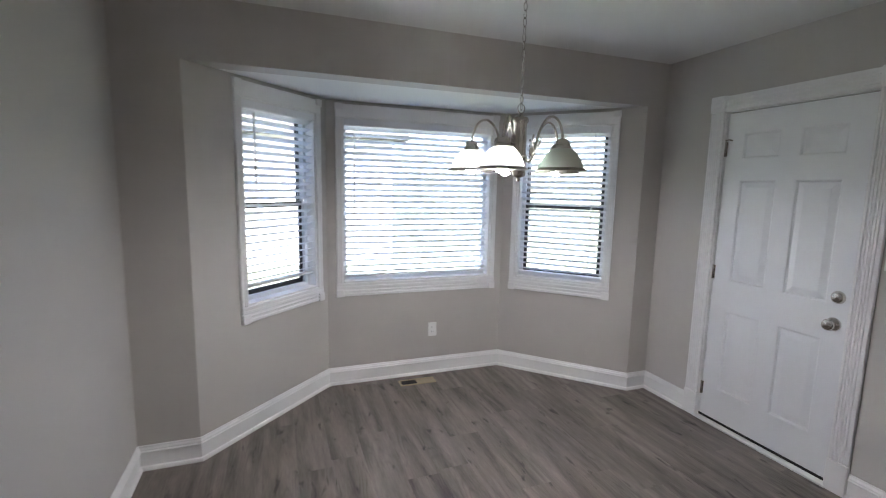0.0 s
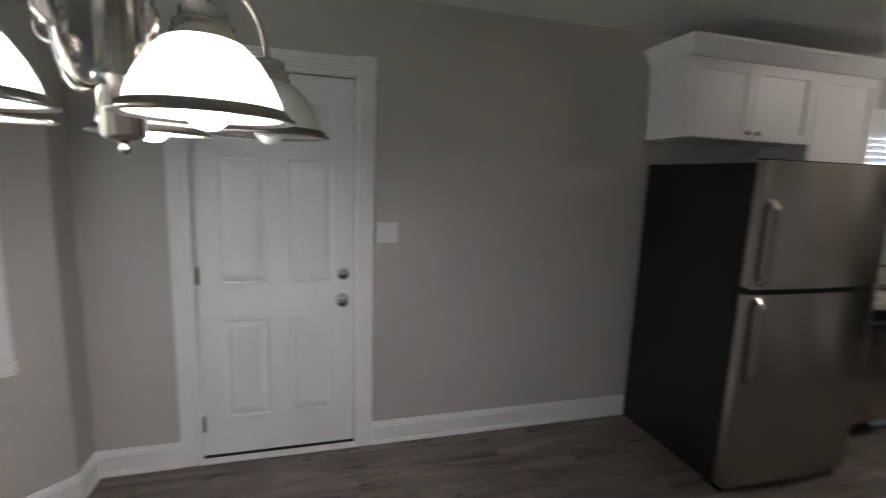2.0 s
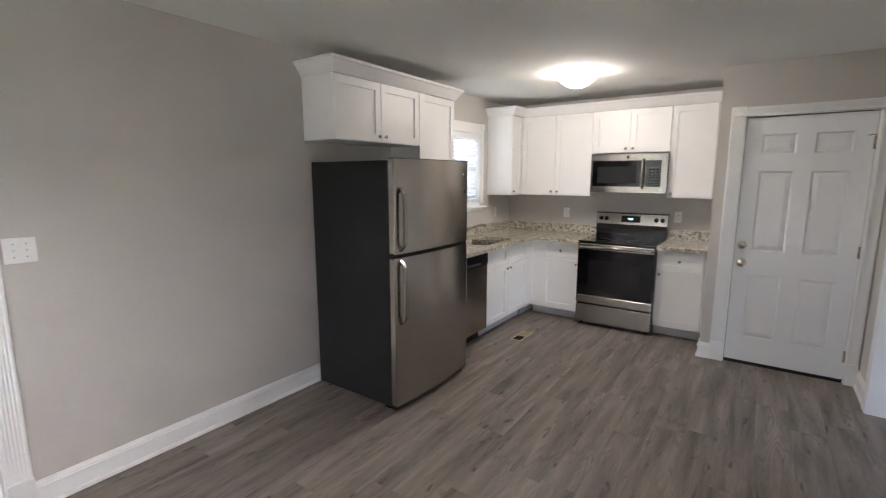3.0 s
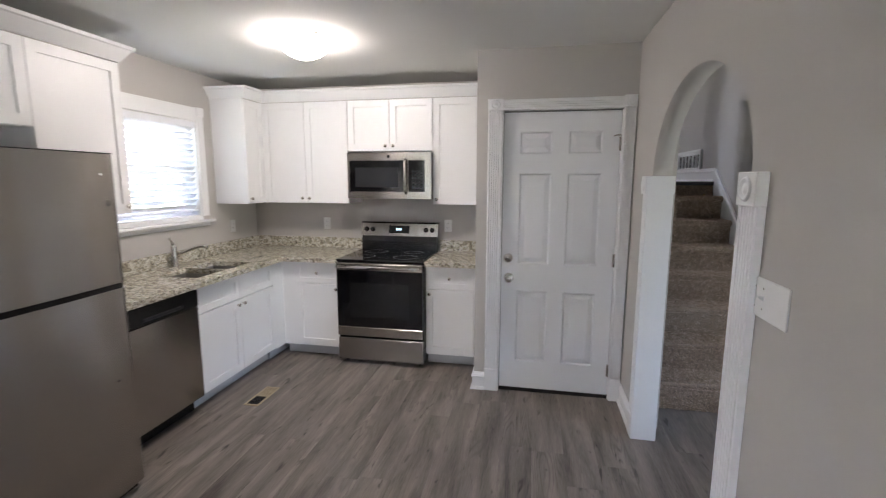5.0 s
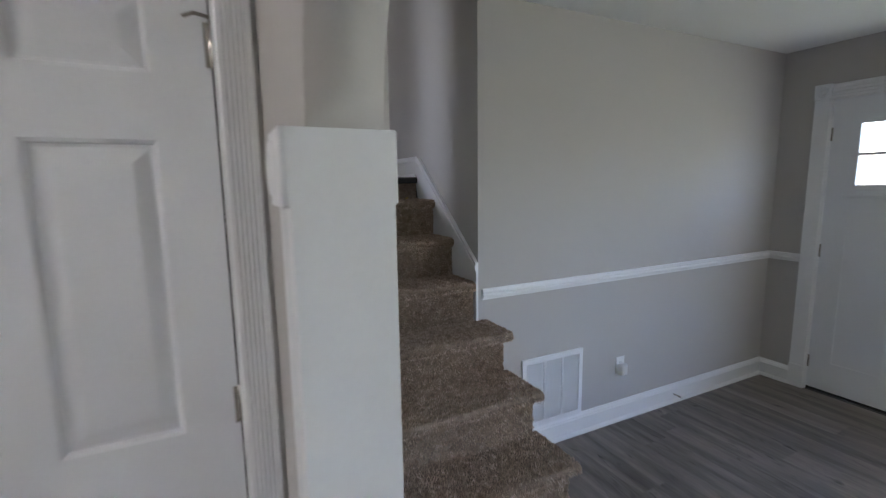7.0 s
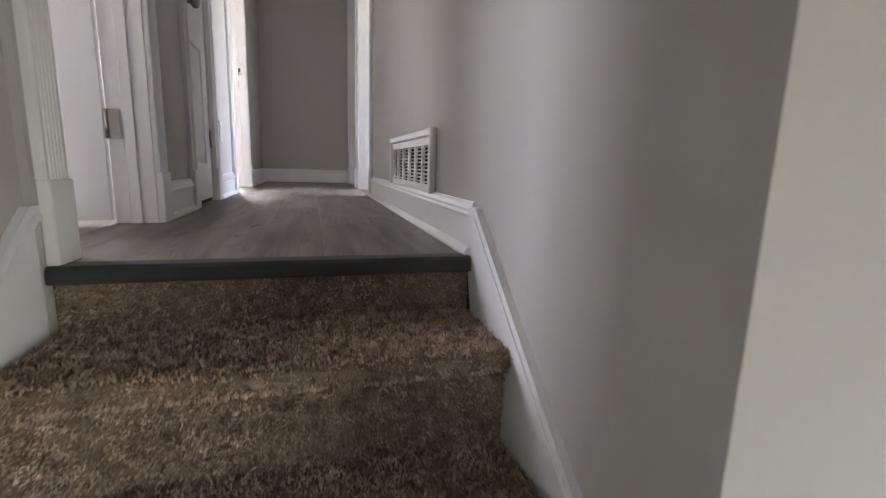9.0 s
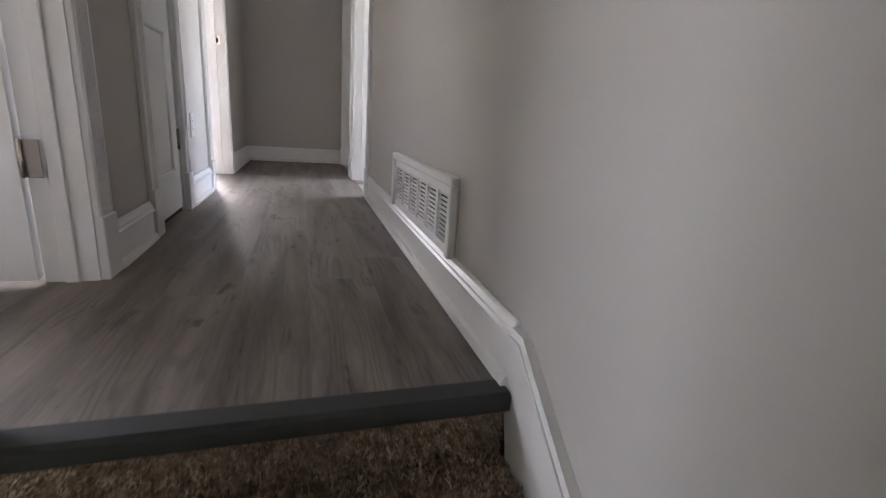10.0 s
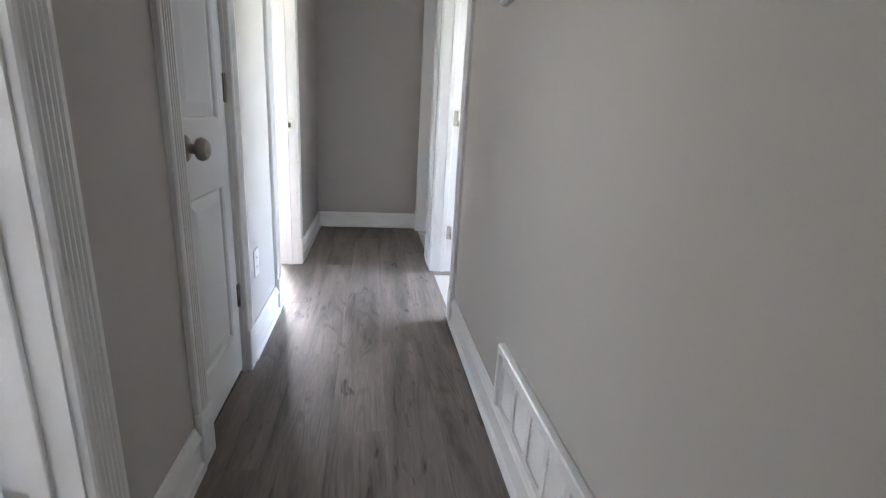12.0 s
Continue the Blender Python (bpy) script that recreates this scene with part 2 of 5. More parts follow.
def pile_material():
    """Carpet tufts: each tuft has its own shade between dark brown and pale beige."""
    m = bpy.data.materials.new("carpet_tufts")
    m.use_nodes = True
    n, l = m.node_tree.nodes, m.node_tree.links
    b = n["Principled BSDF"]
    b.inputs["Roughness"].default_value, b.inputs["Specular IOR Level"].default_value = 0.9, 0.15
    g = n.new("ShaderNodeNewGeometry")
    r = n.new("ShaderNodeValToRGB")
    e = r.color_ramp.elements
    e[0].position, e[0].color = 0.0, (0.22, 0.16, 0.12, 1)
    e[1].position, e[1].color = 1.0, (0.76, 0.63, 0.525, 1)
    r.color_ramp.elements.new(0.35).color = (0.43, 0.325, 0.25, 1)
    r.color_ramp.elements.new(0.7).color = (0.60, 0.47, 0.37, 1)
    cloud = n.new("ShaderNodeTexNoise")
    cloud.inputs["Scale"].default_value, cloud.inputs["Detail"].default_value = 38.0, 3
    l.new(g.outputs["Position"], cloud.inputs["Vector"])
    spread = n.new("ShaderNodeMapRange")
    spread.inputs["From Min"].default_value, spread.inputs["From Max"].default_value = 0.3, 0.7
    spread.inputs["To Min"].default_value, spread.inputs["To Max"].default_value = -0.12, 0.62
    l.new(cloud.outputs["Fac"], spread.inputs["Value"])
    both = n.new("ShaderNodeMath")
    both.operation = "MULTIPLY_ADD"
    both.inputs[1].default_value = 0.5
    l.new(g.outputs["Random Per Island"], both.inputs[0]), l.new(spread.outputs[0], both.inputs[2])
    l.new(both.outputs[0], r.inputs[0]), l.new(r.outputs[0], b.inputs["Base Color"])
    return m


M_PILE = pile_material()
M_GLASS = glass_material("window_glass")
M_MILK = milk_glass()
M_BULB = glow("lit_bulb", (1.0, 0.985, 0.965), 24.0)
M_DOME = glow("lit_ceiling_dome", (1.0, 0.93, 0.84), 3.1)
M_DISPLAY = glow("clock_display", (0.55, 0.8, 1.0), 0.12)
M_GRASS = material("lawn", (0.15, 0.165, 0.11), 0.9, vary=0.4, scale=2, fine=40)
M_LEAF = material("tree_leaves", (0.10, 0.13, 0.055), 0.6, vary=0.5, scale=6)
M_BARK = material("bark", (0.10, 0.075, 0.055), 0.9, vary=0.3, scale=8)
M_SIDING = material("pale_siding", (0.62, 0.62, 0.60), 0.6, vary=0.04)
M_CURTAIN = material("curtained_glass", (0.36, 0.37, 0.38), 0.15, vary=0.1)
M_ROOF = material("roof_shingle", (0.06, 0.058, 0.055), 0.9, vary=0.3, scale=12)


# ---- mesh helpers ----
def box(bm, x0, x1, y0, y1, z0, z1, bevel=0.0, seg=1):
    x0, x1, y0, y1, z0, z1 = min(x0, x1), max(x0, x1), min(y0, y1), max(y0, y1), min(z0, z1), max(z0, z1)
    v = [bm.verts.new(p) for p in ((x0, y0, z0), (x1, y0, z0), (x1, y1, z0), (x0, y1, z0), (x0, y0, z1), (x1, y0, z1), (x1, y1, z1), (x0, y1, z1))]
    f = [bm.faces.new([v[i] for i in q]) for q in ((3, 2, 1, 0), (4, 5, 6, 7), (0, 1, 5, 4), (1, 2, 6, 5), (2, 3, 7, 6), (3, 0, 4, 7))]
    if bevel:
        bmesh.ops.bevel(bm, geom=list({e for q in f for e in q.edges}), offset=bevel, segments=seg, profile=0.5, affect="EDGES")
    return bm


def boxes(*rows, bevel=0.0):
    bm = bmesh.new()
    for row in rows:
        box(bm, *row, bevel=bevel)
    return bm


def prism(profile, length, axis="x", bm=None, start=0.0):
    """A closed profile (a, b) pushed along one axis."""
    bm = bm or bmesh.new()
    place = {"x": lambda a, b, t: (t, a, b), "y": lambda a, b, t: (a, t, b), "z": lambda a, b, t: (a, b, t)}[axis]
    one = [bm.verts.new(place(a, b, start)) for a, b in profile]
    two = [bm.verts.new(place(a, b, start + length)) for a, b in profile]
    k = len(profile)
    for i in range(k):
        bm.faces.new((one[i], one[(i + 1) % k], two[(i + 1) % k], two[i]))
    bm.faces.new(one[::-1]), bm.faces.new(two)
    bmesh.ops.recalc_face_normals(bm, faces=bm.faces)
    return bm


def lathe(profile, steps=24, bm=None, m=None, close=False):
    """A profile of (radius, z) turned round z, then moved by m."""
    bm = bm or bmesh.new()
    rings, m = [], m or Matrix()
    for r, z in profile:
        if r < 1e-5:
            rings.append([bm.verts.new(m @ Vector((0, 0, z)))])
        else:
            rings.append([bm.verts.new(m @ Vector((r * math.cos(2 * math.pi * i / steps), r * math.sin(2 * math.pi * i / steps), z))) for i in range(steps)])
    for a, b in zip(rings, rings[1:]):
        for i in range(steps):
            j = (i + 1) % steps
            q = []
            for v in (a[i % len(a)], a[j % len(a)], b[j % len(b)], b[i % len(b)]):
                if v not in q:
                    q.append(v)
            if len(q) > 2:
                bm.faces.new(q)
    bmesh.ops.recalc_face_normals(bm, faces=bm.faces)
    for f in bm.faces:
        f.smooth = True
    return bm


def tube(points, radius, steps=8, bm=None):
    """A round bar along points."""
    bm = bm or bmesh.new()
    pts = [Vector(p) for p in points]
    rings, side = [], None
    for i, p in enumerate(pts):
        d = (pts[min(i + 1, len(pts) - 1)] - pts[max(i - 1, 0)]).normalized()
        if side is None:
            side = d.orthogonal().normalized()
        side = (side - d * side.dot(d)).normalized()
        up = d.cross(side)
        r = radius[i] if isinstance(radius, (list, tuple)) else radius
        rings.append([bm.verts.new(p + r * (math.cos(2 * math.pi * k / steps) * side + math.sin(2 * math.pi * k / steps) * up)) for k in range(steps)])
    for a, b in zip(rings, rings[1:]):
        for k in range(steps):
            bm.faces.new((a[k], a[(k + 1) % steps], b[(k + 1) % steps], b[k])).smooth = True
    bm.faces.new(rings[0][::-1]), bm.faces.new(rings[-1])
    bmesh.ops.recalc_face_normals(bm, faces=bm.faces)
    return bm


def mesh_of(name, bm, mat):
    me = bpy.data.meshes.new(name)
    bm.to_mesh(me)
    bm.free()
    me.materials.append(mat)
    return me


def part(name, bm, mat, parent, label="", m=None):
    ob = new(name, mesh_of(name, bm, mat) if isinstance(bm, bmesh.types.BMesh) else bm)
    ob.parent = parent
    if m is not None:
        ob.matrix_basis = m
    return tagged(ob, label)


def thing(name, m, label, category, group="", kind=""):
    ob = new(name)
    ob.matrix_basis = m
    ob.empty_display_size = 0.1
    return tagged(ob, label, category, group, kind)


def solid(name, bm, mat, label, category, kind="structure", m=None, group=""):
    ob = new(name, mesh_of(name, bm, mat))
    if m is not None:
        ob.matrix_basis = m
    return tagged(ob, label, category, group, kind)


# ---- plan, in metres ----
XE, XA, XL = 3.37, -0.083, -0.187      # outer wall, arch wall on the kitchen side and on the living side
YK, YB, YN = -0.95, 6.14, 5.37        # kitchen back wall, bay wall, nook wall
H1, HB = 2.46, 2.15                   # ceiling, bay ceiling
XSL, XR, XH = -0.25, -1.155, -0.265               # stair walls and hall wall
YL, XW = -0.866, -3.75                 # living wall beside the stairs, front wall
LZ, LY, YF = 1.567, -1.586, -5.72     # landing height, landing edge, hall end
BW = (0.06, 0.76, LZ + 0.72, LZ + 1.72)     # bathroom window
H2 = LZ + 2.42


def sheet(x0, x1, z0, z1, y0, y1, openings=()):
    """A slab between y0 (back) and y1 (front) with openings (x0, x1, z0, z1) through it."""
    xs = sorted({x0, x1, *(x for o in openings for x in o[:2])})
    zs = sorted({z0, z1, *(z for o in openings for z in o[2:])})
    cut = lambda i, k: not (0 <= i < len(xs) - 1 and 0 <= k < len(zs) - 1) or any(
        o[0] < (xs[i] + xs[i + 1]) / 2 < o[1] and o[2] < (zs[k] + zs[k + 1]) / 2 < o[3] for o in openings)
    bm, at = bmesh.new(), {}

    def v(i, k, y):
        if (i, k, y) not in at:
            at[i, k, y] = bm.verts.new((xs[i], y, zs[k]))
        return at[i, k, y]

    for i in range(len(xs) - 1):
        for k in range(len(zs) - 1):
            if cut(i, k):
                continue
            a, b, c, d = (i, k), (i + 1, k), (i + 1, k + 1), (i, k + 1)
            bm.faces.new([v(*p, y1) for p in (b, a, d, c)])
            bm.faces.new([v(*p, y0) for p in (a, b, c, d)])
            for p, q, n in ((a, b, (i, k - 1)), (b, c, (i + 1, k)), (c, d, (i, k + 1)), (d, a, (i - 1, k))):
                if cut(*n):
                    bm.faces.new((v(*q, y0), v(*p, y0), v(*p, y1), v(*q, y1)))
    bmesh.ops.recalc_face_normals(bm, faces=bm.faces)
    return bm


def wall(name, m, length, z0, z1, thick, openings=(), label="greige painted wall", mat=None):
    """A wall whose face is local y = 0, running along local x, with openings (x0, x1, z0, z1)."""
    return solid(name, sheet(0.0, length, z0, z1, -thick, 0.0, openings), mat or M_WALL, label, "wall", m=m)


BASE = [(0, 0), (0.026, 0), (0.026, 0.007), (0.021, 0.018), (0.012, 0.022), (0.012, 0.094), (0.019, 0.098), (0.020, 0.104), (0.015, 0.110), (0.015, 0.116), (0.008, 0.126), (0.006, 0.134), (0, 0.134)]


def baseboard(points, z=0.0, name="baseboard", label="white painted baseboard with a shoe moulding", tall=1.0):
    """Moulding along a line on the floor; the room lies to the left of the line's direction."""
    bm = bmesh.new()
    pts = [Vector((p[0], p[1])) for p in points]
    k = len(pts)
    rings = []
    for i, p in enumerate(pts):
        d0 = (p - pts[i - 1]).normalized() if i else (pts[1] - p).normalized()
        d1 = (pts[i + 1] - p).normalized() if i < k - 1 else d0
        n0, n1 = Vector((-d0.y, d0.x)), Vector((-d1.y, d1.x))
        n = (n0 + n1).normalized()
        n = n / max(0.3, n.dot(n0))
        rings.append([bm.verts.new((p.x + n.x * a, p.y + n.y * a, z + b * tall)) for a, b in BASE])
    s = len(BASE)
    for a, b in zip(rings, rings[1:]):
        for j in range(s):
            bm.faces.new((a[j], a[(j + 1) % s], b[(j + 1) % s], b[j]))
    bm.faces.new(rings[0]), bm.faces.new(rings[-1][::-1])
    bmesh.ops.recalc_face_normals(bm, faces=bm.faces)
    return solid(name, bm, M_TRIM, label, "baseboard")


# ---- frames of reference: local x to a viewer's left, local y out of the wall ----
def on_east(y, z=0.0):
    return pose(XE, y, z, 0, 0, 90)


def on_back(x, z=0.0, y=YK):
    return pose(x, y, z)


def on_arch(y, z=0.0):
    return pose(XA, y, z, 0, 0, -90)


def between(p, q, z=0.0):
    """Origin at p, local x towards q."""
    return pose(p[0], p[1], z, 0, 0, math.degrees(math.atan2(q[1] - p[1], q[0] - p[0])))


# ---- walls of the kitchen and the breakfast nook ----
KW = (-0.165, 0.75, 1.27, 2.06)      # kitchen window, y0 y1 z0 z1
ED = (4.08, 4.885)                        # outer door, y
wall("wall_east", on_east(YK - 0.12), YN + 0.15 - YK + 0.12, 0, H1 + 0.2, 0.15,
     [(KW[0] - YK + 0.12, KW[1] - YK + 0.12, KW[2], KW[3]), (ED[0] - 0.012 - YK + 0.12, ED[1] + 0.012 - YK + 0.12, 0, 2.062)])
wall("wall_kitchen_back", on_back(0.98), XE - 0.98, 0, H1 + 0.2, 0.12)
PX = 0.98
wall("wall_pantry_front", pose(XA, 0, 0), PX - XA, 0, H1 + 0.2, 0.115, [(-0.012 - XA, 0.812 - XA, 0, 2.062)])
wall("wall_pantry_side", pose(PX, -0.115, 0, 0, 0, -90), -0.115 - YK + 0.12, 0, H1 + 0.2, 0.115)

# the arch wall: straight parts and the curve over the opening
A0, A1, AZ, AR = 0.498, 1.70, 1.60, 0.455
AT = 2.2
wall("wall_arch", pose(XA, YN + 0.15, 0, 0, 0, -90), YN + 0.15 + 0.3, 0, H1 + 0.2, XA - XL,
     [(YN + 0.15 - A1, YN + 0.15 - A0, 0, AT)])
bm = bmesh.new()
N = 28
for i in range(N):
    ang = [math.pi * (i + k) / N for k in (0, 1)]
    ys = [(A0 + A1) / 2 - (A1 - A0) / 2 * math.cos(a) for a in ang]
    zs = [AZ + AR * math.sin(a) for a in ang]
    c = [[bm.verts.new((x, ys[k], z)) for k in (0, 1) for z in (zs[k], AT)] for x in (XA, XL)]
    bm.faces.new((c[0][0], c[0][1], c[0][3], c[0][2]))
    bm.faces.new((c[1][0], c[1][2], c[1][3], c[1][1]))
    f = bm.faces.new((c[0][0], c[0][2], c[1][2], c[1][0]))
    f.smooth = True
bmesh.ops.remove_doubles(bm, verts=bm.verts, dist=1e-4)
bmesh.ops.recalc_face_normals(bm, faces=bm.faces)
solid("wall_arch_head", bm, M_WALL, "greige painted arched head of the opening", "wall")

# bay
BL0, BL1, BR1, BR0 = (0.22, YN), (1.00, YB), (2.45, YB), (3.19, YN)


def bay_wall(name, p, q, opening):
    length = math.dist(p, q)
    return wall(name, between(p, q), length, 0, HB + 0.3, 0.14, [opening])


WC = (0.115, 1.335, 0.80, 2.03)
WR = (0.225, 0.935, 0.80, 2.03)
WL = (0.115, 0.745, 0.80, 2.03)
bay_wall("wall_bay_middle", BR1, BL1, WC)
bay_wall("wall_bay_right", BR0, BR1, WR)
bay_wall("wall_bay_left", BL1, BL0, WL)
wall("wall_nook_right", between((XE, YN), BR0), XE - BR0[0], 0, H1 + 0.2, 0.14)
wall("wall_nook_left", between(BL0, (XA, YN)), BL0[0] - XA, 0, H1 + 0.2, 0.14)
solid("wall_bay_header", boxes((BL0[0], BR0[0], YN, YN + 0.14, HB, H1 + 0.2)), M_WALL, "greige painted header over the bay", "wall")
bm = bmesh.new()
prism([BL0, BR0, (BR1[0] + 0.1, BR1[1] + 0.12), (BL1[0] - 0.1, BL1[1] + 0.12)], 0.1, "z", bm, HB)
for vtx in bm.verts:
    if vtx.co.y < YN + 0.01:
        vtx.co.y = YN + 0.139
solid("ceiling_bay", bm, M_CEIL, "white painted bay ceiling", "ceiling")
solid("ceiling", boxes((XA + 0.001, XE + 0.1, YK - 0.1, YN + 0.1, H1, H1 + 0.15)), M_CEIL, "white painted kitchen ceiling", "ceiling")

# ---- living room and stairwell walls ----
H1L = 2.42
wall("wall_living", pose(XW, YL, 0), XR - 0.12 - XW, 0, H1L + 0.2, 0.12)
wall("wall_stair_right", pose(XR, YL, 0, 0, 0, -90), YL - YF, 0, H2, 0.12,
     [(YL + 3.735, YL + 4.475, LZ - 0.03, LZ + 2.05), (YL + 4.80, YL + 5.60, LZ - 0.03, LZ + 2.05)])
wall("wall_stair_left", pose(XSL, LY, 0, 0, 0, 90), 0.35 - LY, 0, H2, 0.1)
wall("wall_hall_left", pose(XH, YF, 0, 0, 0, 90), LY - YF, LZ - 0.2, H2, 0.12,
     [(a - YF, b - YF, LZ - 0.2, LZ + 2.05) for a, b in ((-2.29, -1.69), (-3.25, -2.81), (-4.60, -3.90))])
wall("wall_hall_end", pose(XR - 0.1, YF, 0), XH - XR + 0.2, LZ - 0.2, H2, 0.12)
YO = -0.285
solid("wall_stair_header", boxes((XR, XSL, YO, YO + 0.1, H1L, H2)), M_WALL, "greige painted wall over the stair opening", "wall")
solid("wall_stair_upper", boxes((XR - 0.1, XR, YL + 0.001, YO + 0.1, H1L, H2)), M_WALL, "greige painted upper stair wall", "wall")
solid("ceiling_living", boxes((XW - 0.1, XL - 0.001, YO + 0.1, 5.5, H1L, H1L + 0.15), (XW - 0.1, XR - 0.1, YL - 0.1, YO + 0.1, H1L, H1L + 0.15)), M_CEIL, "white painted living room ceiling", "ceiling")
solid("ceiling_hall", boxes((XR - 0.1, 2.2, YF - 0.1, YO + 0.1, H2, H2 + 0.12)), M_CEIL, "white painted upper hall ceiling", "ceiling")
FD = (-0.555, 0.355)                      # front door, y
# the second opening is an unseen window, added to light the living room
wall("wall_front", pose(XW, 5.5, 0, 0, 0, -90), 5.5 - YL + 0.12, 0, H1L + 0.2, 0.15,
     [(5.5 - FD[1] - 0.012, 5.5 - FD[0] + 0.012, 0, 2.062), (2.2, 4.2, 0.7, 2.05)])
wall("wall_living_far", pose(XL, 5.45, 0, 0, 0, 180), XL - XW, 0, H1L + 0.2, 0.15)

# ---- rooms beyond the hall ----
solid("wall_side_rooms", boxes((-0.145, 2.1, -1.60, -1.50, LZ - 0.1, H2), (-0.145, 2.1, -3.70, -3.60, LZ - 0.1, H2), (-0.145, BW[0], YF - 0.1, YF, LZ - 0.1, H2), (BW[1], 2.1, YF - 0.1, YF, LZ - 0.1, H2), (BW[0], BW[1], YF - 0.1, YF, LZ - 0.1, BW[2]), (BW[0], BW[1], YF - 0.1, YF, BW[3], H2)), M_WALL, "greige painted walls of the side rooms", "wall")
# both openings are unseen, added to light the bedroom and the far bath jamb
wall("wall_side_outer", pose(2.1, YF - 0.1, 0, 0, 0, 90), -1.5 - YF + 0.1, LZ - 0.1, H2, 0.12, [(2.30, 3.10, LZ + 0.7, LZ + 2.0), (1.32, 2.02, LZ + 0.9, LZ + 1.9)])
solid("floor_side_rooms", boxes((XH + 0.12, 2.1, YF, -1.6, LZ - 0.1, LZ - 0.012)), M_FLOOR, "grey vinyl floor of the side rooms", "floor")
solid("wall_rear_room", boxes((-3.3, XR - 0.12, -3.60, -3.5, LZ - 0.1, H2), (-3.3, XR - 0.12, YF - 0.1, YF, LZ - 0.1, H2)), M_WALL, "greige painted walls of the rear room", "wall")
# unseen opening, added so that light reaches the hall through this room
wall("wall_rear_outer", pose(-3.3, -3.5, 0, 0, 0, -90), -3.5 - YF, LZ - 0.1, H2, 0.12, [(0.4, 1.8, LZ + 0.7, LZ + 2.0)])
solid("ceiling_rear_room", boxes((-3.4, XR - 0.1, YF - 0.1, -3.5, H2, H2 + 0.1)), M_CEIL, "white painted ceiling of the rear room", "ceiling")
solid("floor_rear_room", boxes((-3.3, XR - 0.12, YF, -3.5, LZ - 0.1, LZ - 0.012)), M_FLOOR, "grey vinyl floor of the rear room", "floor")

# ---- floors ----
solid("floor", boxes((XW - 0.1, XE + 0.1, YK - 0.1, YB + 0.1, -0.15, -0.006)), M_SUB, "grey wood-look vinyl plank floor", "floor")
solid("floor_landing", boxes((XR + 0.001, XH - 0.001, YF, LY - 0.03, LZ - 0.25, LZ - 0.006)), M_SUB, "grey wood-look vinyl plank hall floor", "floor")


# ---- doors, casings and windows ----
def flat_bars(x0, x1, thick, flutes=5, z0=0.0, z1=1.0, depth=0.006):
    """A casing board with flutes run along it."""
    w = x1 - x0
    prof = [(x0, 0.0), (x0, thick - 0.004), (x0 + 0.004, thick)]
    edge, lane = 0.012, (w - 0.024) / flutes if flutes else 0
    for i in range(flutes):
        a = x0 + edge + lane * i
        prof += [(a + lane * 0.14, thick), (a + lane * 0.3, thick - depth), (a + lane * 0.7, thick - depth), (a + lane * 0.86, thick)]
    prof += [(x1 - 0.004, thick), (x1, thick - 0.004), (x1, 0.0)]
    return prism(prof, z1 - z0, "z", None, z0)


def head_bar(x0, x1, z0, z1, thick, lines=3, depth=0.004):
    h = z1 - z0
    prof = [(0.0, z0), (thick - 0.004, z0), (thick, z0 + 0.004)]
    lane = (h - 0.03) / max(lines, 1)
    for i in range(lines):
        a = z0 + 0.015 + lane * i
        prof += [(thick, a + lane * 0.14), (thick - depth, a + lane * 0.3), (thick - depth, a + lane * 0.7), (thick, a + lane * 0.86)]
    prof += [(thick, z1 - 0.004), (thick - 0.004, z1), (0.0, z1)]
    return prism(prof, x1 - x0, "x", None, x0)


def rosette(x, z, y, r):
    prof = [(0, 0.006), (r * 0.25, 0.007), (r * 0.4, 0.002), (r * 0.62, 0.002), (r * 0.78, 0.007), (r * 0.92, 0.006), (r, 0.0)]
    return lathe(prof, 20, m=pose(x, y, z, -90, 0, 0))


def door_casing(m, x0, x1, top, name, label, w=0.095, sides=(True, True), thick=0.018, jamb=0.12, flutes=5, plinths=True, w1=None, stop=False):
    """Trim round a door opening: fluted legs, plinth blocks, a reeded head, corner blocks with rosettes, and the jamb lining."""
    t = thing(name, m, label, "door casing", kind="structure")
    for on, a, b in ((sides[0], x0 - w, x0), (sides[1], x1, x1 + (w1 or w))):
        if not on:
            continue
        part("side_casing", flat_bars(a, b, thick, flutes, 0.17 if plinths else 0.0, top), M_TRIM, t)
        if plinths:
            part("plinth_block", boxes((a - 0.002, b + 0.002, 0, thick + 0.006, 0, 0.17), bevel=0.003), M_TRIM, t)
        blk = part("corner_block", boxes((a - 0.003, b + 0.003, 0, thick + 0.006, top, top + w + 0.006), bevel=0.003), M_TRIM, t)
        if b - a > 0.06:
            part("rosette", rosette((a + b) / 2, top + w / 2, thick + 0.006, 0.034), M_TRIM, blk)
    part("head_casing", head_bar(x0 + 0.003 if sides[0] else x0, x1 - 0.003, top, top + w, thick), M_TRIM, t)
    for a, b in ((x0 - 0.011, x0 + 0.006), (x1 - 0.006, x1 + 0.011)):
        part("jamb", boxes((a, b, -jamb, 0.001, 0, top + 0.004)), M_TRIM, t)
    if stop:
        for a, b in ((x0 + 0.0061, x0 + 0.017), (x1 - 0.017, x1 - 0.0061)):
            part("door_stop", boxes((a, b, -0.075, -0.042, 0, top - 0.005), bevel=0.002), M_TRIM, t)
    part("head_jamb", boxes((x0 + 0.006, x1 - 0.006, -jamb, 0.001, top - 0.004, top + 0.011)), M_TRIM, t)
    return t


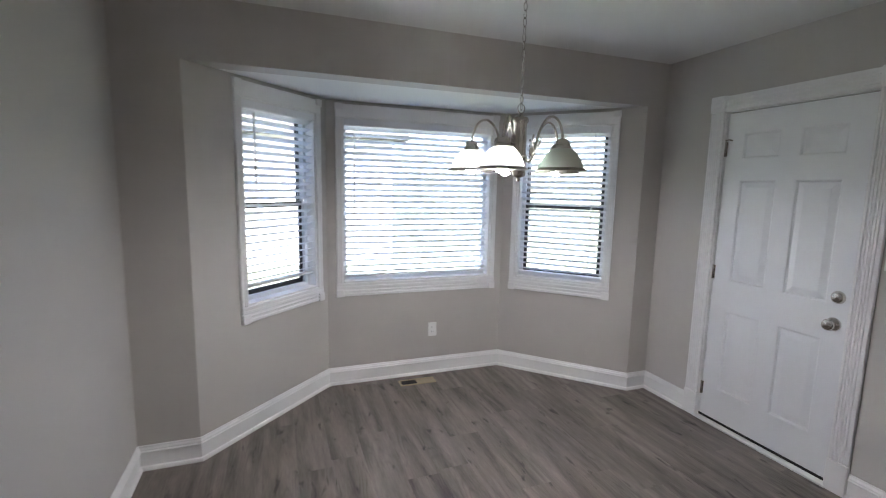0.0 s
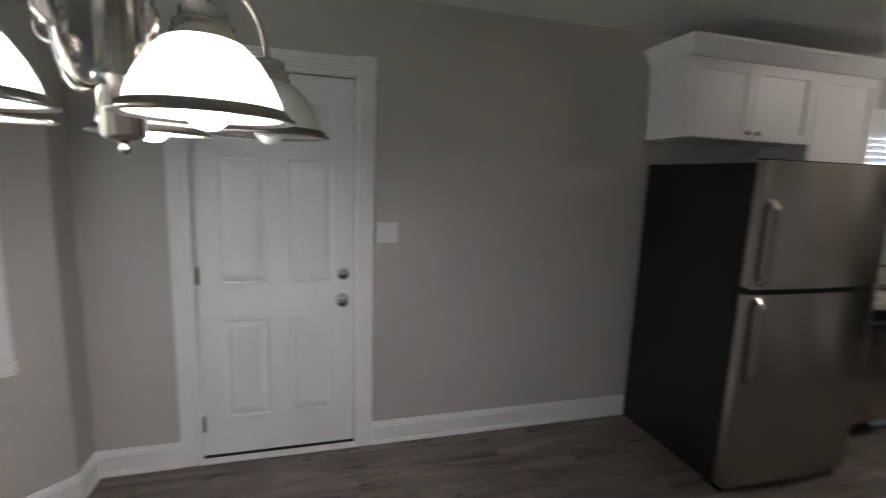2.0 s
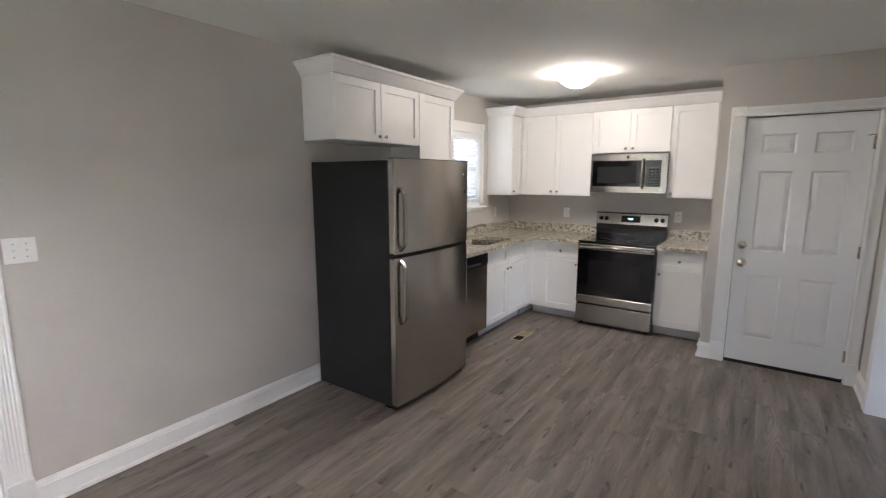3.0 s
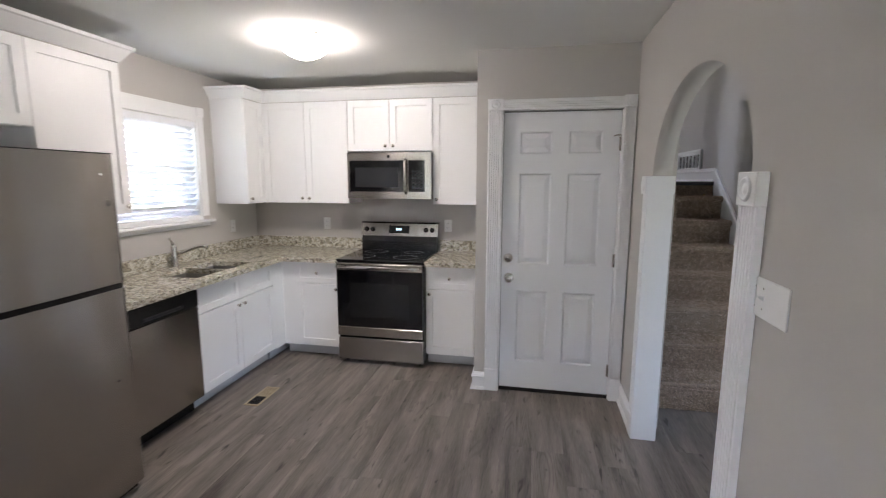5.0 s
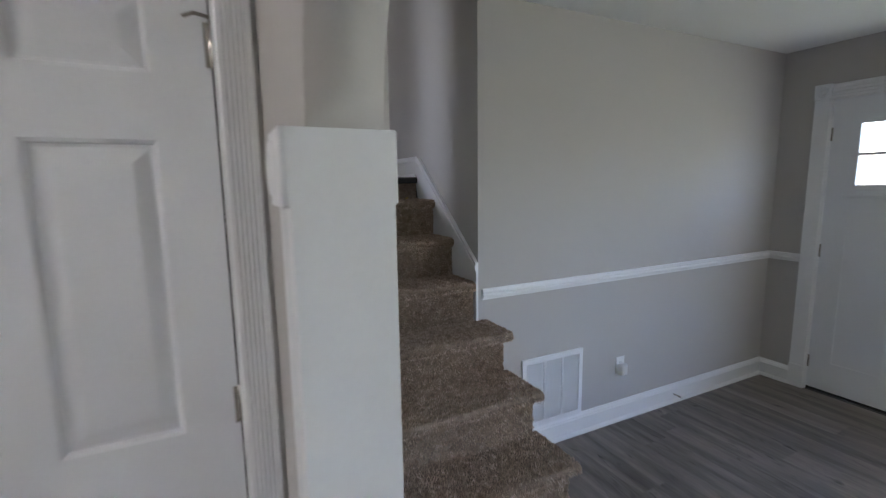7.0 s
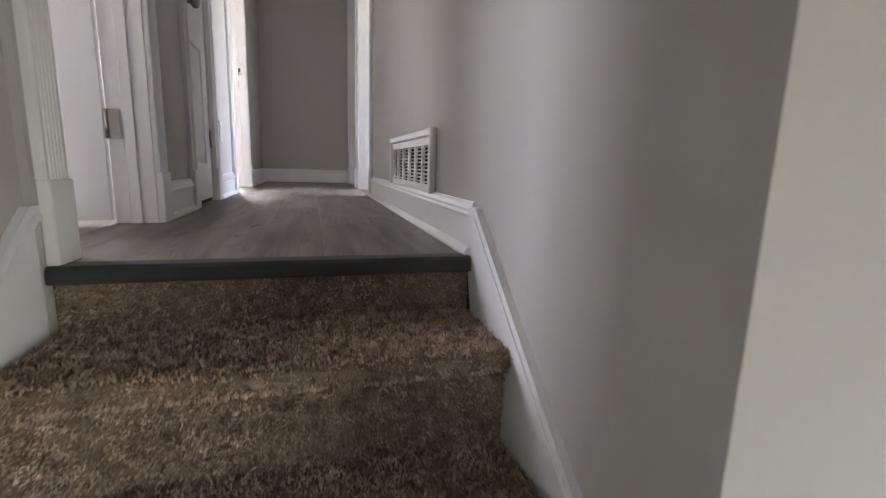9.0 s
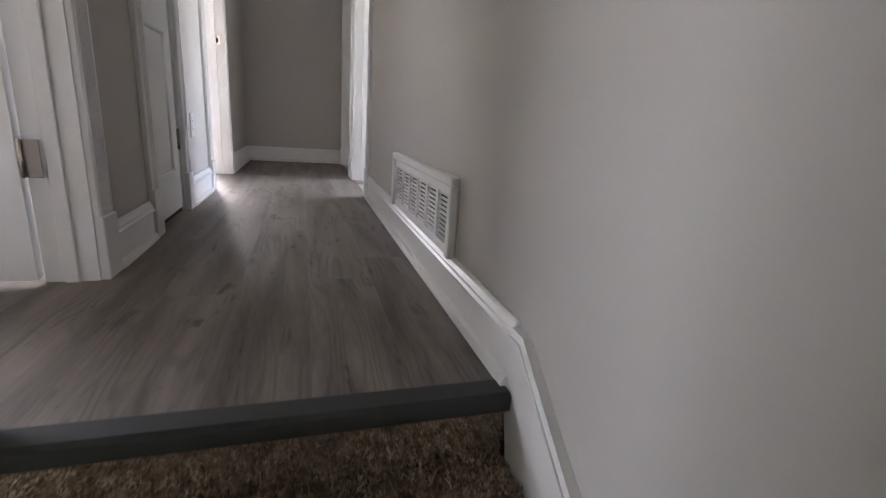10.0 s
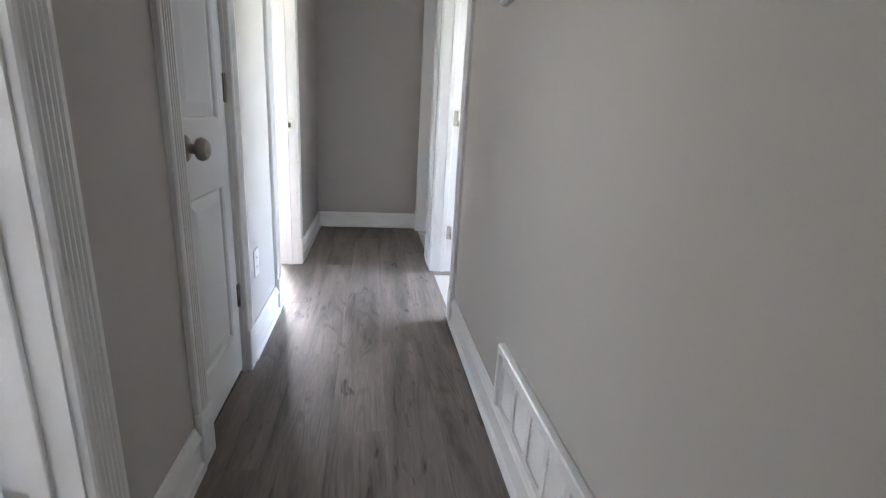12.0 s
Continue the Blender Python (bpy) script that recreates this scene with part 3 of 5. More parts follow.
def door_leaf(parent, w, h, panels, thick=0.036, z0=0.0):
    """A panelled leaf, x 0..w, front at y = 0: a frame of stiles and rails with raised panels sunk in it."""
    leaf = part("leaf", sheet(0, w, z0, z0 + h, -0.013, 0, panels), M_DOOR, parent)
    part("core", boxes((0.0005, w - 0.0005, -thick, -0.0135, z0 + 0.0005, z0 + h - 0.0005)), M_DOOR, parent)
    for x0, x1, a, b in panels:
        bm = bmesh.new()
        rings = []
        for inset, y in ((0.0, -0.0005), (0.007, -0.004), (0.010, -0.0105), (0.016, -0.0105), (0.045, -0.0035), (0.050, -0.003)):
            rings.append([bm.verts.new(p) for p in ((x0 + inset, y, a + inset), (x1 - inset, y, a + inset), (x1 - inset, y, b - inset), (x0 + inset, y, b - inset))])
        for p, q in zip(rings, rings[1:]):
            for i in range(4):
                bm.faces.new((p[i], p[(i + 1) % 4], q[(i + 1) % 4], q[i]))
        bm.faces.new(rings[-1])
        bmesh.ops.recalc_face_normals(bm, faces=bm.faces)
        if sum(f.normal.y for f in bm.faces) < 0:
            bmesh.ops.reverse_faces(bm, faces=bm.faces)
        part("raised_panel", bm, M_DOOR, leaf)
    return leaf


KNOB = [(0.0, 0.065), (0.014, 0.064), (0.018, 0.061), (0.020, 0.062), (0.027, 0.056), (0.031, 0.046), (0.027, 0.036), (0.014, 0.030), (0.012, 0.013), (0.031, 0.010), (0.036, 0.005), (0.036, 0.0)]
BOLT = [(0.0, 0.024), (0.009, 0.024), (0.011, 0.021), (0.019, 0.021), (0.025, 0.019), (0.031, 0.011), (0.034, 0.004), (0.034, 0.0)]


def round_hardware(name, x, z, profile, parent, mat, label, y=0.0):
    return part(name, lathe(profile, 24, m=pose(x, y, z, -90, 0, 0)), mat, parent, label)


def hinge(x, z, parent, y=0.004, h=0.09):
    bm = lathe([(0, -h / 2 - 0.004), (0.004, -h / 2 - 0.002), (0.0065, -h / 2), (0.0065, h / 2), (0.004, h / 2 + 0.002), (0, h / 2 + 0.005)], 10, m=pose(x, y, z))
    box(bm, x - 0.014, x + 0.014, y - 0.006, y - 0.003, z - h / 2, z + h / 2)
    return part("hinge", bm, M_NICKEL, parent, "satin nickel hinge")


def six_panels(w):
    s, m = 0.115 * w / 0.8, 0.11 * w / 0.8
    c0, c1, d0, d1 = s, w / 2 - m / 2, w / 2 + m / 2, w - s
    rows = ((0.215, 0.757), (0.955, 1.603), (1.735, 1.89))
    return [(a, b, z0, z1) for a, b in ((c0, c1), (d0, d1)) for z0, z1 in rows]


def entry_door(m, w, name, label, knob_x, hinge_x, knob_z=0.87):
    t = thing(name, m, label, "door", kind="structure")
    door_leaf(t, w, 2.022, six_panels(w), z0=0.0)
    # dark ring behind the leaf's edges paints the shade in the door gap
    part("leaf_gap_shade", sheet(-0.008, w + 0.008, 0.0, 2.031, -0.034, -0.026, [(0.003, w - 0.003, 0.003, 2.018)]), M_DARK, t, "dark strip painting the shade round the leaf")
    round_hardware("door_knob", knob_x, knob_z - 0.02, KNOB, t, M_CHROME, "polished nickel door knob")
    round_hardware("deadbolt", knob_x + (0.006 if knob_x > w / 2 else -0.006), knob_z + 0.125, BOLT, t, M_CHROME, "polished nickel deadbolt")
    for z in (0.19, 1.0, 1.80):
        hinge(hinge_x, z, t)
    s = 1 if hinge_x < w / 2 else -1
    part("hinge_stop", tube([(hinge_x, 0.008, 1.855), (hinge_x + s * 0.03, 0.016, 1.857), (hinge_x + s * 0.05, 0.01, 1.85)], 0.004, 8), M_PEWTER, t, "small nickel hinge-pin door stop")
    return t


# outer door in the nook; local x runs with y
door_casing(on_east(0), ED[0], ED[1], 2.055, "door_casing_1", "white fluted door casing with corner blocks")
entry_door(on_east(ED[0] + 0.010, 0.022) @ pose(0, -0.018, 0), ED[1] - ED[0] - 0.020, "door_1", "closed white six-panel outer door with nickel hardware", 0.065, 0.788)
solid("threshold", boxes((ED[0] - 0.01, ED[1] + 0.01, -0.10, 0.03, 0, 0.014), bevel=0.004), M_PLATE, "pale worn door threshold", "threshold", m=on_east(0))
# dark strip in place of the shade between leaf and threshold
solid("threshold_gap_shade", boxes((ED[0], ED[1], -0.05, -0.0140, 0.0142, 0.0300)), M_DARK, "dark strip painting the shade under the outer door", "door sweep", m=on_east(0))
# pantry door
door_casing(pose(0, 0, 0), 0.0, 0.80, 2.055, "door_casing_2", "white fluted pantry door casing with corner blocks", w1=0.1, w=0.072)
entry_door(pose(0.010, -0.018, 0.022), 0.780, "door_2", "closed white six-panel pantry door with nickel hardware", 0.725, -0.004)
# solid dark strip painted as the shade below the pantry leaf
solid("pantry_gap_shade", boxes((0, 0.80, -0.05, -0.0140, 0.0, 0.0270)), M_DARK, "dark strip painting the shade under the pantry door", "door sweep")
# unseen sheet, coloured near-black to stand in for the pantry's darkness
solid("pantry_shade_sheet", boxes((XA, PX - 0.115, -0.9, -0.88, 0, H1)), M_DARK, "unseen dark sheet standing in for the unlit pantry", "wall")

# arch opening trim
t = thing("arch_casing", pose(0, 0, 0), "white fluted casing with rosette blocks on the arch opening", "casing", kind="structure")
for y0, y1, inner in ((A0 - 0.09, A0, A0), (A1, A1 + 0.115, A1)):
    m = pose(XA, 0, 0, 0, 0, -90)
    part("side_casing", flat_bars(-y1, -y0, 0.026, 5, 0.15, AZ - 0.10), M_TRIM, t, m=m)
    part("plinth_block", boxes((-y1 - 0.002, -y0 + 0.002, 0, 0.030, 0, 0.15), bevel=0.003), M_TRIM, t, m=m)
    blk = part("corner_block", boxes((-y1 - 0.004, -y0 + 0.004, 0, 0.036, AZ - 0.10, AZ + 0.002), bevel=0.003), M_TRIM, t, m=m)
    part("rosette", rosette(-(y0 + y1) / 2, AZ - 0.049, 0.036, 0.038), M_TRIM, blk)
    m2 = pose(XL, 0, 0, 0, 0, 90)
    part("side_casing", flat_bars(y0, y1, 0.012, 5, 0.15, AZ - 0.10), M_TRIM, t, m=m2)
    part("plinth_block", boxes((y0 - 0.002, y1 + 0.002, 0, 0.016, 0, 0.15), bevel=0.003), M_TRIM, t, m=m2)
    part("corner_block", boxes((y0 - 0.004, y1 + 0.004, 0, 0.018, AZ - 0.10, AZ + 0.002), bevel=0.003), M_TRIM, t, m=m2)
    a, b = (inner, inner + 0.008) if inner == A0 else (inner - 0.008, inner)
    part("jamb_liner", boxes((XL - 0.011, XA + 0.025, a, b, 0, AZ + 0.001)), M_TRIM, t)


def slat_mesh(w):
    """One blind slat, 50 mm wide, thin and slightly crowned, with rounded ends."""
    bm = bmesh.new()
    prof = [(-0.025, 0.0), (-0.012, 0.0022), (0.0, 0.003), (0.012, 0.0022), (0.025, 0.0), (0.025, -0.0022), (0.0, 0.0004), (-0.025, -0.0022)]
    return prism([(a, b) for a, b in prof], w, "x", bm, -w / 2)


def window(m, x0, x1, z0, z1, name, label, wall_t, double=True, blind_drop=0.03, head=0.095, foot=0.10, side=0.048, wand=0.4, dark=True, tilt=22, sill=False, wand_right=False):
    """A window with trim, vinyl frame, sashes and panes; its blind hangs in front as a thing of its own."""
    t = thing(name, m, label, "window", kind="structure")
    w, h = x1 - x0, z1 - z0
    for a, b in ((x0 - side, x0), (x1, x1 + side)):
        part("side_casing", flat_bars(a, b, 0.018, 2, z0, z1, 0.003), M_TRIM, t)
        part("corner_block", boxes((a - 0.004, b + 0.004, 0, 0.026, z1 + head - side * 0.9, z1 + head + 0.004), bevel=0.003), M_TRIM, t)
    part("head_casing", boxes((x0 - side, x1 + side, 0, 0.017, z1, z1 + head), bevel=0.003), M_TRIM, t)
    if sill:
        part("window_sill", boxes((x0 - side - 0.03, x1 + side + 0.03, 0, 0.055, z0 - 0.055, z0 - 0.03), bevel=0.006), M_TRIM, t)
        part("apron", boxes((x0 - side, x1 + side, 0, 0.016, z0 - 0.085, z0 - 0.056), bevel=0.003), M_TRIM, t)
        part("foot_casing", boxes((x0, x1, 0, 0.012, z0 - 0.0299, z0), bevel=0.002), M_TRIM, t)
    else:
        part("foot_casing", head_bar(x0 - side, x1 + side, z0 - foot, z0 - 0.02, 0.020, 2), M_TRIM, t)
        for a, b in ((x0 - side, x0), (x1, x1 + side)):
            part("corner_block", boxes((a - 0.004, b + 0.004, 0.0001, 0.028, z0 - foot - 0.004, z0 - foot + 0.055), bevel=0.003), M_TRIM, t)
        part("window_sill", boxes((x0 - side, x1 + side, 0, 0.021, z0 - 0.0199, z0 - 0.0002), bevel=0.002), M_TRIM, t)
    for a, b, c, d in ((x0 - 0.001, x0 + 0.012, z0, z1), (x1 - 0.012, x1 + 0.001, z0, z1), (x0 + 0.012, x1 - 0.012, z1 - 0.012, z1 + 0.001), (x0 + 0.012, x1 - 0.012, z0 - 0.001, z0 + 0.012)):
        part("reveal", boxes((a, b, -wall_t, 0.001, c, d)), M_TRIM, t)
    fm = M_SASH if dark else M_VINYL
    frame_y = (-wall_t + 0.02, -wall_t + 0.055)
    part("window_frame", sheet(x0 + 0.012, x1 - 0.012, z0 + 0.012, z1 - 0.012, frame_y[0] - 0.01, frame_y[1] + 0.01, [(x0 + 0.04, x1 - 0.04, z0 + 0.04, z1 - 0.04)]), M_VINYL, t)
    if double:
        zm = z0 + h * 0.49
        for k, (a, b) in enumerate(((z0 + 0.04, zm + 0.018), (zm - 0.018, z1 - 0.04))):
            y = frame_y[0] + 0.022 - 0.018 * k
            sash = part("sash", sheet(x0 + 0.04, x1 - 0.04, a, b, y - 0.012, y, [(x0 + 0.068, x1 - 0.068, a + 0.03, b - 0.03)]), fm, t, "dark sash frame" if dark else "")
            p = part("pane", boxes((x0 + 0.066, x1 - 0.066, y - 0.008, y - 0.004, a + 0.028, b - 0.028)), M_GLASS, sash)
            p.visible_shadow = False
    else:
        p = part("pane", boxes((x0 + 0.038, x1 - 0.038, frame_y[0] + 0.008, frame_y[0] + 0.013, z0 + 0.038, z1 - 0.038)), M_GLASS, t)
        p.visible_shadow = False
    # the blind
    bl = thing("window_blind", m, "white two-inch slatted blind lowered with open slats", "blind", "window blinds")
    by, bw = -0.034, w - 0.036
    cx = (x0 + x1) / 2
    part("valance", boxes((x0 + 0.013, x1 - 0.013, by + 0.028, by + 0.036, z1 - 0.052, z1 - 0.008), bevel=0.002), M_BLIND, bl)
    part("headrail", boxes((cx - bw / 2, cx + bw / 2, by - 0.025, by + 0.025, z1 - 0.055, z1 - 0.012)), M_BLIND, bl)
    bottom = z0 + 0.012 + blind_drop
    n = int((z1 - 0.062 - bottom - 0.02) / 0.0435)
    me = mesh_of("slat", slat_mesh(bw), M_BLIND)
    for i in range(n):
        part("slat", me, None, bl, m=pose(cx, by, z1 - 0.070 - i * (z1 - 0.090 - bottom - 0.02) / max(1, n - 1), tilt + random.uniform(-2, 2), random.uniform(-0.12, 0.12), 0))
    part("bottom_rail", boxes((cx - bw / 2, cx + bw / 2, by - 0.025, by + 0.025, bottom, bottom + 0.017), bevel=0.004), M_BLIND, bl)
    for k in (0.16, 0.84) if w < 0.9 else (0.1, 0.5, 0.9):
        x = cx - bw / 2 + bw * k
        for dy in (-0.027, 0.027):
            part("ladder_cord", boxes((x - 0.0012, x + 0.0012, by + dy - 0.0008, by + dy + 0.0008, bottom, z1 - 0.05)), M_BLIND, bl)
    wx = x0 + 0.09 if wand_right else x1 - 0.09
    part("tilt_wand", tube([(wx, by + 0.042, z1 - 0.08), (wx, by + 0.045, z1 - 0.08 - wand)], 0.0045, 8), M_VINYL, bl)
    return t


window(between(BR1, BL1), *WC, "window_1", "wide white-trimmed bay window", 0.14, double=False, wand=0.62, dark=False)
window(between(BR0, BR1), *WR, "window_2", "white-trimmed double-hung bay window with dark sashes", 0.14, wand=0.5)
window(between(BL1, BL0), *WL, "window_3", "white-trimmed double-hung bay window, blind slightly raised", 0.14, blind_drop=0.095, wand=0.42)
window(on_east(0), KW[0], KW[1], KW[2], KW[3], "window_4", "white-trimmed kitchen window over the sink", 0.15, head=0.11, side=0.075, dark=False, sill=True, tilt=46)

# ---- baseboards ----
baseboard([(XE, ED[1] + 0.098), (XE, YN), BR0, BR1, BL1, BL0, (XA, YN), (XA, A1 + 0.118)])
baseboard([(XE, 1.4), (XE, ED[0] - 0.098)])
baseboard([(XA, A0 - 0.093), (XA, 0.0), (XA + 0.006, 0.0)])
baseboard([(0.903, 0.0), (PX, 0.0), (PX, -0.30)])
baseboard([(-1.21, YL), (XW, YL), (XW, FD[0] - 0.098)][::-1])
baseboard([(XW, 5.45), (XW, FD[1] + 0.098)])

# ---- ceiling lamp of the kitchen ----
lamp = thing("ceiling_light", pose(2.03, 0.47, H1), "lit round flush ceiling light with a white dome", "ceiling light")
part("base_pan", lathe([(0, 0), (0.172, 0), (0.175, -0.004), (0.173, -0.008), (0, -0.008)], 48), M_PLATE, lamp)
part("diffuser", lathe([(0.158, -0.0085), (0.166, -0.014), (0.168, -0.028), (0.158, -0.046), (0.134, -0.072), (0.100, -0.098), (0.055, -0.117), (0, -0.123)], 48), M_DOME, lamp, "lit white acrylic dome")

# ---- chandelier ----
CH = Vector((1.71, 4.575, 0))
ch = thing("chandelier", pose(CH.x, CH.y, H1), "satin nickel five-arm chandelier with white glass shades", "chandelier")
Z = -H1
part("canopy", lathe([(0, -0.035), (0.02, -0.034), (0.05, -0.022), (0.062, -0.006), (0.062, 0)], 28), M_NICKEL, ch)
link = bmesh.new()
pts = [(0.008 * math.cos(a), 0, 0.019 * math.sin(a)) for a in [2 * math.pi * i / 14 for i in range(15)]]
tube(pts, 0.0019, 6, link)
link_me = mesh_of("chain_link", link, M_NICKEL)
top, low = -0.04, Z + 1.925
n = int((top - low) / 0.031)
for i in range(n + 1):
    part("chain_link", link_me, None, ch, m=pose(0, 0, top - 0.012 - i * (top - low) / n, 0, 0, 90 * (i % 2) + random.uniform(-12, 12)))
part("cord", tube([(0.004 * math.sin(i * 1.3), 0.004 * math.cos(i * 1.3), top - i * (top - low) / 20) for i in range(21)], 0.0018, 6), M_PLATE, ch)
part("hanging_ring", tube([(0.018 * math.cos(a), 0, Z + 1.905 + 0.02 * math.sin(a)) for a in [2 * math.pi * i / 20 for i in range(21)]], 0.0026, 8), M_NICKEL, ch)
part("column", lathe([(0, Z + 1.885), (0.008, Z + 1.884), (0.010, Z + 1.872), (0.030, Z + 1.866), (0.036, Z + 1.856), (0.036, Z + 1.845), (0.029, Z + 1.838), (0.029, Z + 1.70), (0.036, Z + 1.694), (0.036, Z + 1.685), (0.031, Z + 1.678), (0.031, Z + 1.606), (0.024, Z + 1.598), (0.012, Z + 1.596), (0.006, Z + 1.592), (0.010, Z + 1.586), (0.006, Z + 1.578), (0, Z + 1.576)], 28), M_NICKEL, ch)
view = Vector((0.489, 0.872, 0))
side = Vector((0.872, -0.489, 0))
ARM = 0.222


def smooth(points, steps):
    """A rounded line through points."""
    line, last = [], len(points) - 1
    for i in range(last):
        a, b, c, e = points[max(i - 1, 0)], points[i], points[i + 1], points[min(i + 2, last)]
        for k in range(steps):
            u = k / steps
            line.append(0.5 * (2 * b + (c - a) * u + (2 * a - 5 * b + 4 * c - e) * u * u + (3 * b - a - 3 * c + e) * u ** 3))
    return line + [points[-1]]


shade_prof = [(0.034, 0.094), (0.046, 0.088), (0.064, 0.070), (0.079, 0.046), (0.089, 0.022), (0.093, 0.006), (0.094, 0.0), (0.091, 0.0), (0.086, 0.021), (0.076, 0.045), (0.062, 0.067), (0.045, 0.084), (0.032, 0.090)]
for k in range(5):
    a = radians(180 + 72 * k)
    d = math.cos(a) * side + math.sin(a) * view
    rim = Z + 1.625
    arm = [(d * r) + Vector((0, 0, Z + z)) for r, z in ((0.028, 1.69), (0.045, 1.672), (0.065, 1.675), (0.078, 1.70), (0.074, 1.725), (0.062, 1.722), (0.062, 1.705), (0.078, 1.70), (0.088, 1.735), (0.10, 1.785), (0.122, 1.83), (0.155, 1.855), (0.187, 1.845), (0.208, 1.815), (0.219, 1.775), (ARM, 1.745))]
    arm_ob = part("arm", tube(smooth(arm, 4), 0.0056, 10), M_NICKEL, ch)
    curl = [(d * (0.098 + 0.030 * (1 - u) * math.cos(7.6 * u + 2.4))) + Vector((0, 0, Z + 1.762 + 0.034 * (1 - u) * math.sin(7.6 * u + 2.4))) for u in [i / 26 * 0.86 for i in range(27)]]
    part("scroll", tube(curl, [0.0042] * 24 + [0.0052, 0.0066, 0.0052], 8), M_CHROME, arm_ob, "polished curled scroll")
    base = pose(d.x * ARM, d.y * ARM, rim)
    part("socket_cup", lathe([(0, 0.136), (0.012, 0.134), (0.024, 0.130), (0.028, 0.126), (0.028, 0.114), (0.033, 0.112), (0.036, 0.108), (0.034, 0.104), (0.037, 0.100), (0.037, 0.092), (0.041, 0.089), (0.041, 0.085)], 24, m=base), M_NICKEL, arm_ob)
    bm = bmesh.new()
    lathe(shade_prof, 60, bm)
    for vtx in bm.verts:
        flute = 1 + 0.008 * math.cos(30 * math.atan2(vtx.co.y, vtx.co.x)) * (0.01 < vtx.co.z < 0.1)
        vtx.co.x, vtx.co.y = vtx.co.x * flute, vtx.co.y * flute
    sh = part("shade", bm, M_MILK, arm_ob, "white ribbed glass shade", m=base)
    part("shade_rim", lathe([(0.0925, 0.008), (0.097, 0.010), (0.101, 0.003), (0.107, 0.0), (0.107, -0.003), (0.099, -0.004), (0.092, 0.0)], 48, m=base), M_PEWTER, arm_ob, "nickel band round the shade")
    lit = k != 2
    part("bulb", lathe([(0, -0.018), (0.014, -0.015), (0.025, -0.004), (0.029, 0.012), (0.026, 0.030), (0.016, 0.050), (0.012, 0.075), (0, 0.078)], 18, m=base), M_BULB if lit else M_PLATE, arm_ob, "lit bulb" if lit else "unlit white bulb")
# ---- kitchen cabinets ----
def shaker(parent, x0, x1, z0, z1, y, name="door", rail=0.057):
    d = part(name, sheet(x0, x1, z0, z1, y - 0.019, y, [(x0 + rail, x1 - rail, z0 + rail, z1 - rail)]), M_CAB, parent)
    part("panel", boxes((x0 + rail - 0.001, x1 - rail + 0.001, y - 0.0175, y - 0.0110, z0 + rail - 0.001, z1 - rail + 0.001)), M_CAB, d)
    return d


def knob(parent, x, z, y):
    return part("knob", lathe([(0, 0.026), (0.008, 0.0255), (0.0135, 0.022), (0.0145, 0.017), (0.010, 0.012), (0.006, 0.009), (0.007, 0.001), (0.007, 0)], 16, m=pose(x, y, z, -90, 0, 0)), M_NICKEL, parent, "nickel knob")


def wall_cabinet(m, w, z0, z1, doors, label, depth=0.305, knobs=(), end=None):
    """doors: (x0, x1, side of its knob)."""
    t = thing("wall_cabinet", m @ pose(0, 0, z0), label, "cabinet", "kitchen wall cabinets")
    h = z1 - z0
    part("body", boxes((0.0005, w - 0.0005, 0.002, depth, 0, h)), M_CAB, t)
    for x0, x1, s in doors:
        d = shaker(t, x0 + 0.0025, x1 - 0.0025, 0.004, h - 0.004, depth + 0.0205)
        if s:
            knob(d, x0 + 0.035 if s == "a" else x1 - 0.035, 0.045, depth + 0.0205)
    return t


def base_cabinet(m, w, doors, drawers, label, depth=0.59, high=0.872):
    t = thing("base_cabinet", m, label, "cabinet", "kitchen base cabinets")
    part("body", boxes((0.0005, w - 0.0005, 0.002, depth, 0.1, high)), M_CAB, t)
    if high < 0.87:
        part("front_rail", boxes((0.0005, w - 0.0005, depth - 0.02, depth, high + 0.0005, 0.872)), M_CAB, t)
    part("toe_kick", boxes((0.0005, w - 0.0005, 0.002, depth - 0.07, 0, 0.0995)), M_TOE, t)
    for x0, x1, s in doors:
        d = shaker(t, x0 + 0.0025, x1 - 0.0025, 0.115, 0.672, depth + 0.0205)
        knob(d, x0 + 0.035 if s == "a" else x1 - 0.035, 0.635, depth + 0.0205)
    for x0, x1, s in drawers:
        d = shaker(t, x0 + 0.0025, x1 - 0.0025, 0.682, 0.862, depth + 0.0205, "drawer_front", 0.045)
        if s:
            knob(d, (x0 + x1) / 2, 0.772, depth + 0.0205)
    return t


UB, UT, UM = 1.367, 2.27, 1.828
wall_cabinet(on_east(1.378), 0.93, 1.835, UT, ((0, 0.465, "b"), (0.465, 0.93, "a")), "white shaker double wall cabinet above the fridge")
wall_cabinet(on_east(0.85), 0.527, UB, UT, ((0, 0.527, "a"),), "white shaker wall cabinet between fridge and window")
wall_cabinet(on_east(-0.62), 0.265, UB, UT, ((0, 0.265, "b"),), "narrow white shaker corner wall cabinet beside the window")
solid("corner_box", boxes((3.045, XE - 0.002, YK + 0.002, -0.6215, UB, UT)), M_CAB, "white blind corner cabinet box", "cabinet", "")
wall_cabinet(on_back(2.213), 3.0445 - 2.213, UB, UT, ((0, 0.416, "b"), (0.416, 0.8315, "a")), "white shaker double wall cabinet in the corner")
wall_cabinet(on_back(1.437), 0.775, UM, UT, ((0, 0.3875, "b"), (0.3875, 0.775, "a")), "short white shaker wall cabinet above the microwave")
wall_cabinet(on_back(0.983), 0.453, UB, UT, ((0.055, 0.453, "b"),), "white shaker wall cabinet beside the pantry wall")


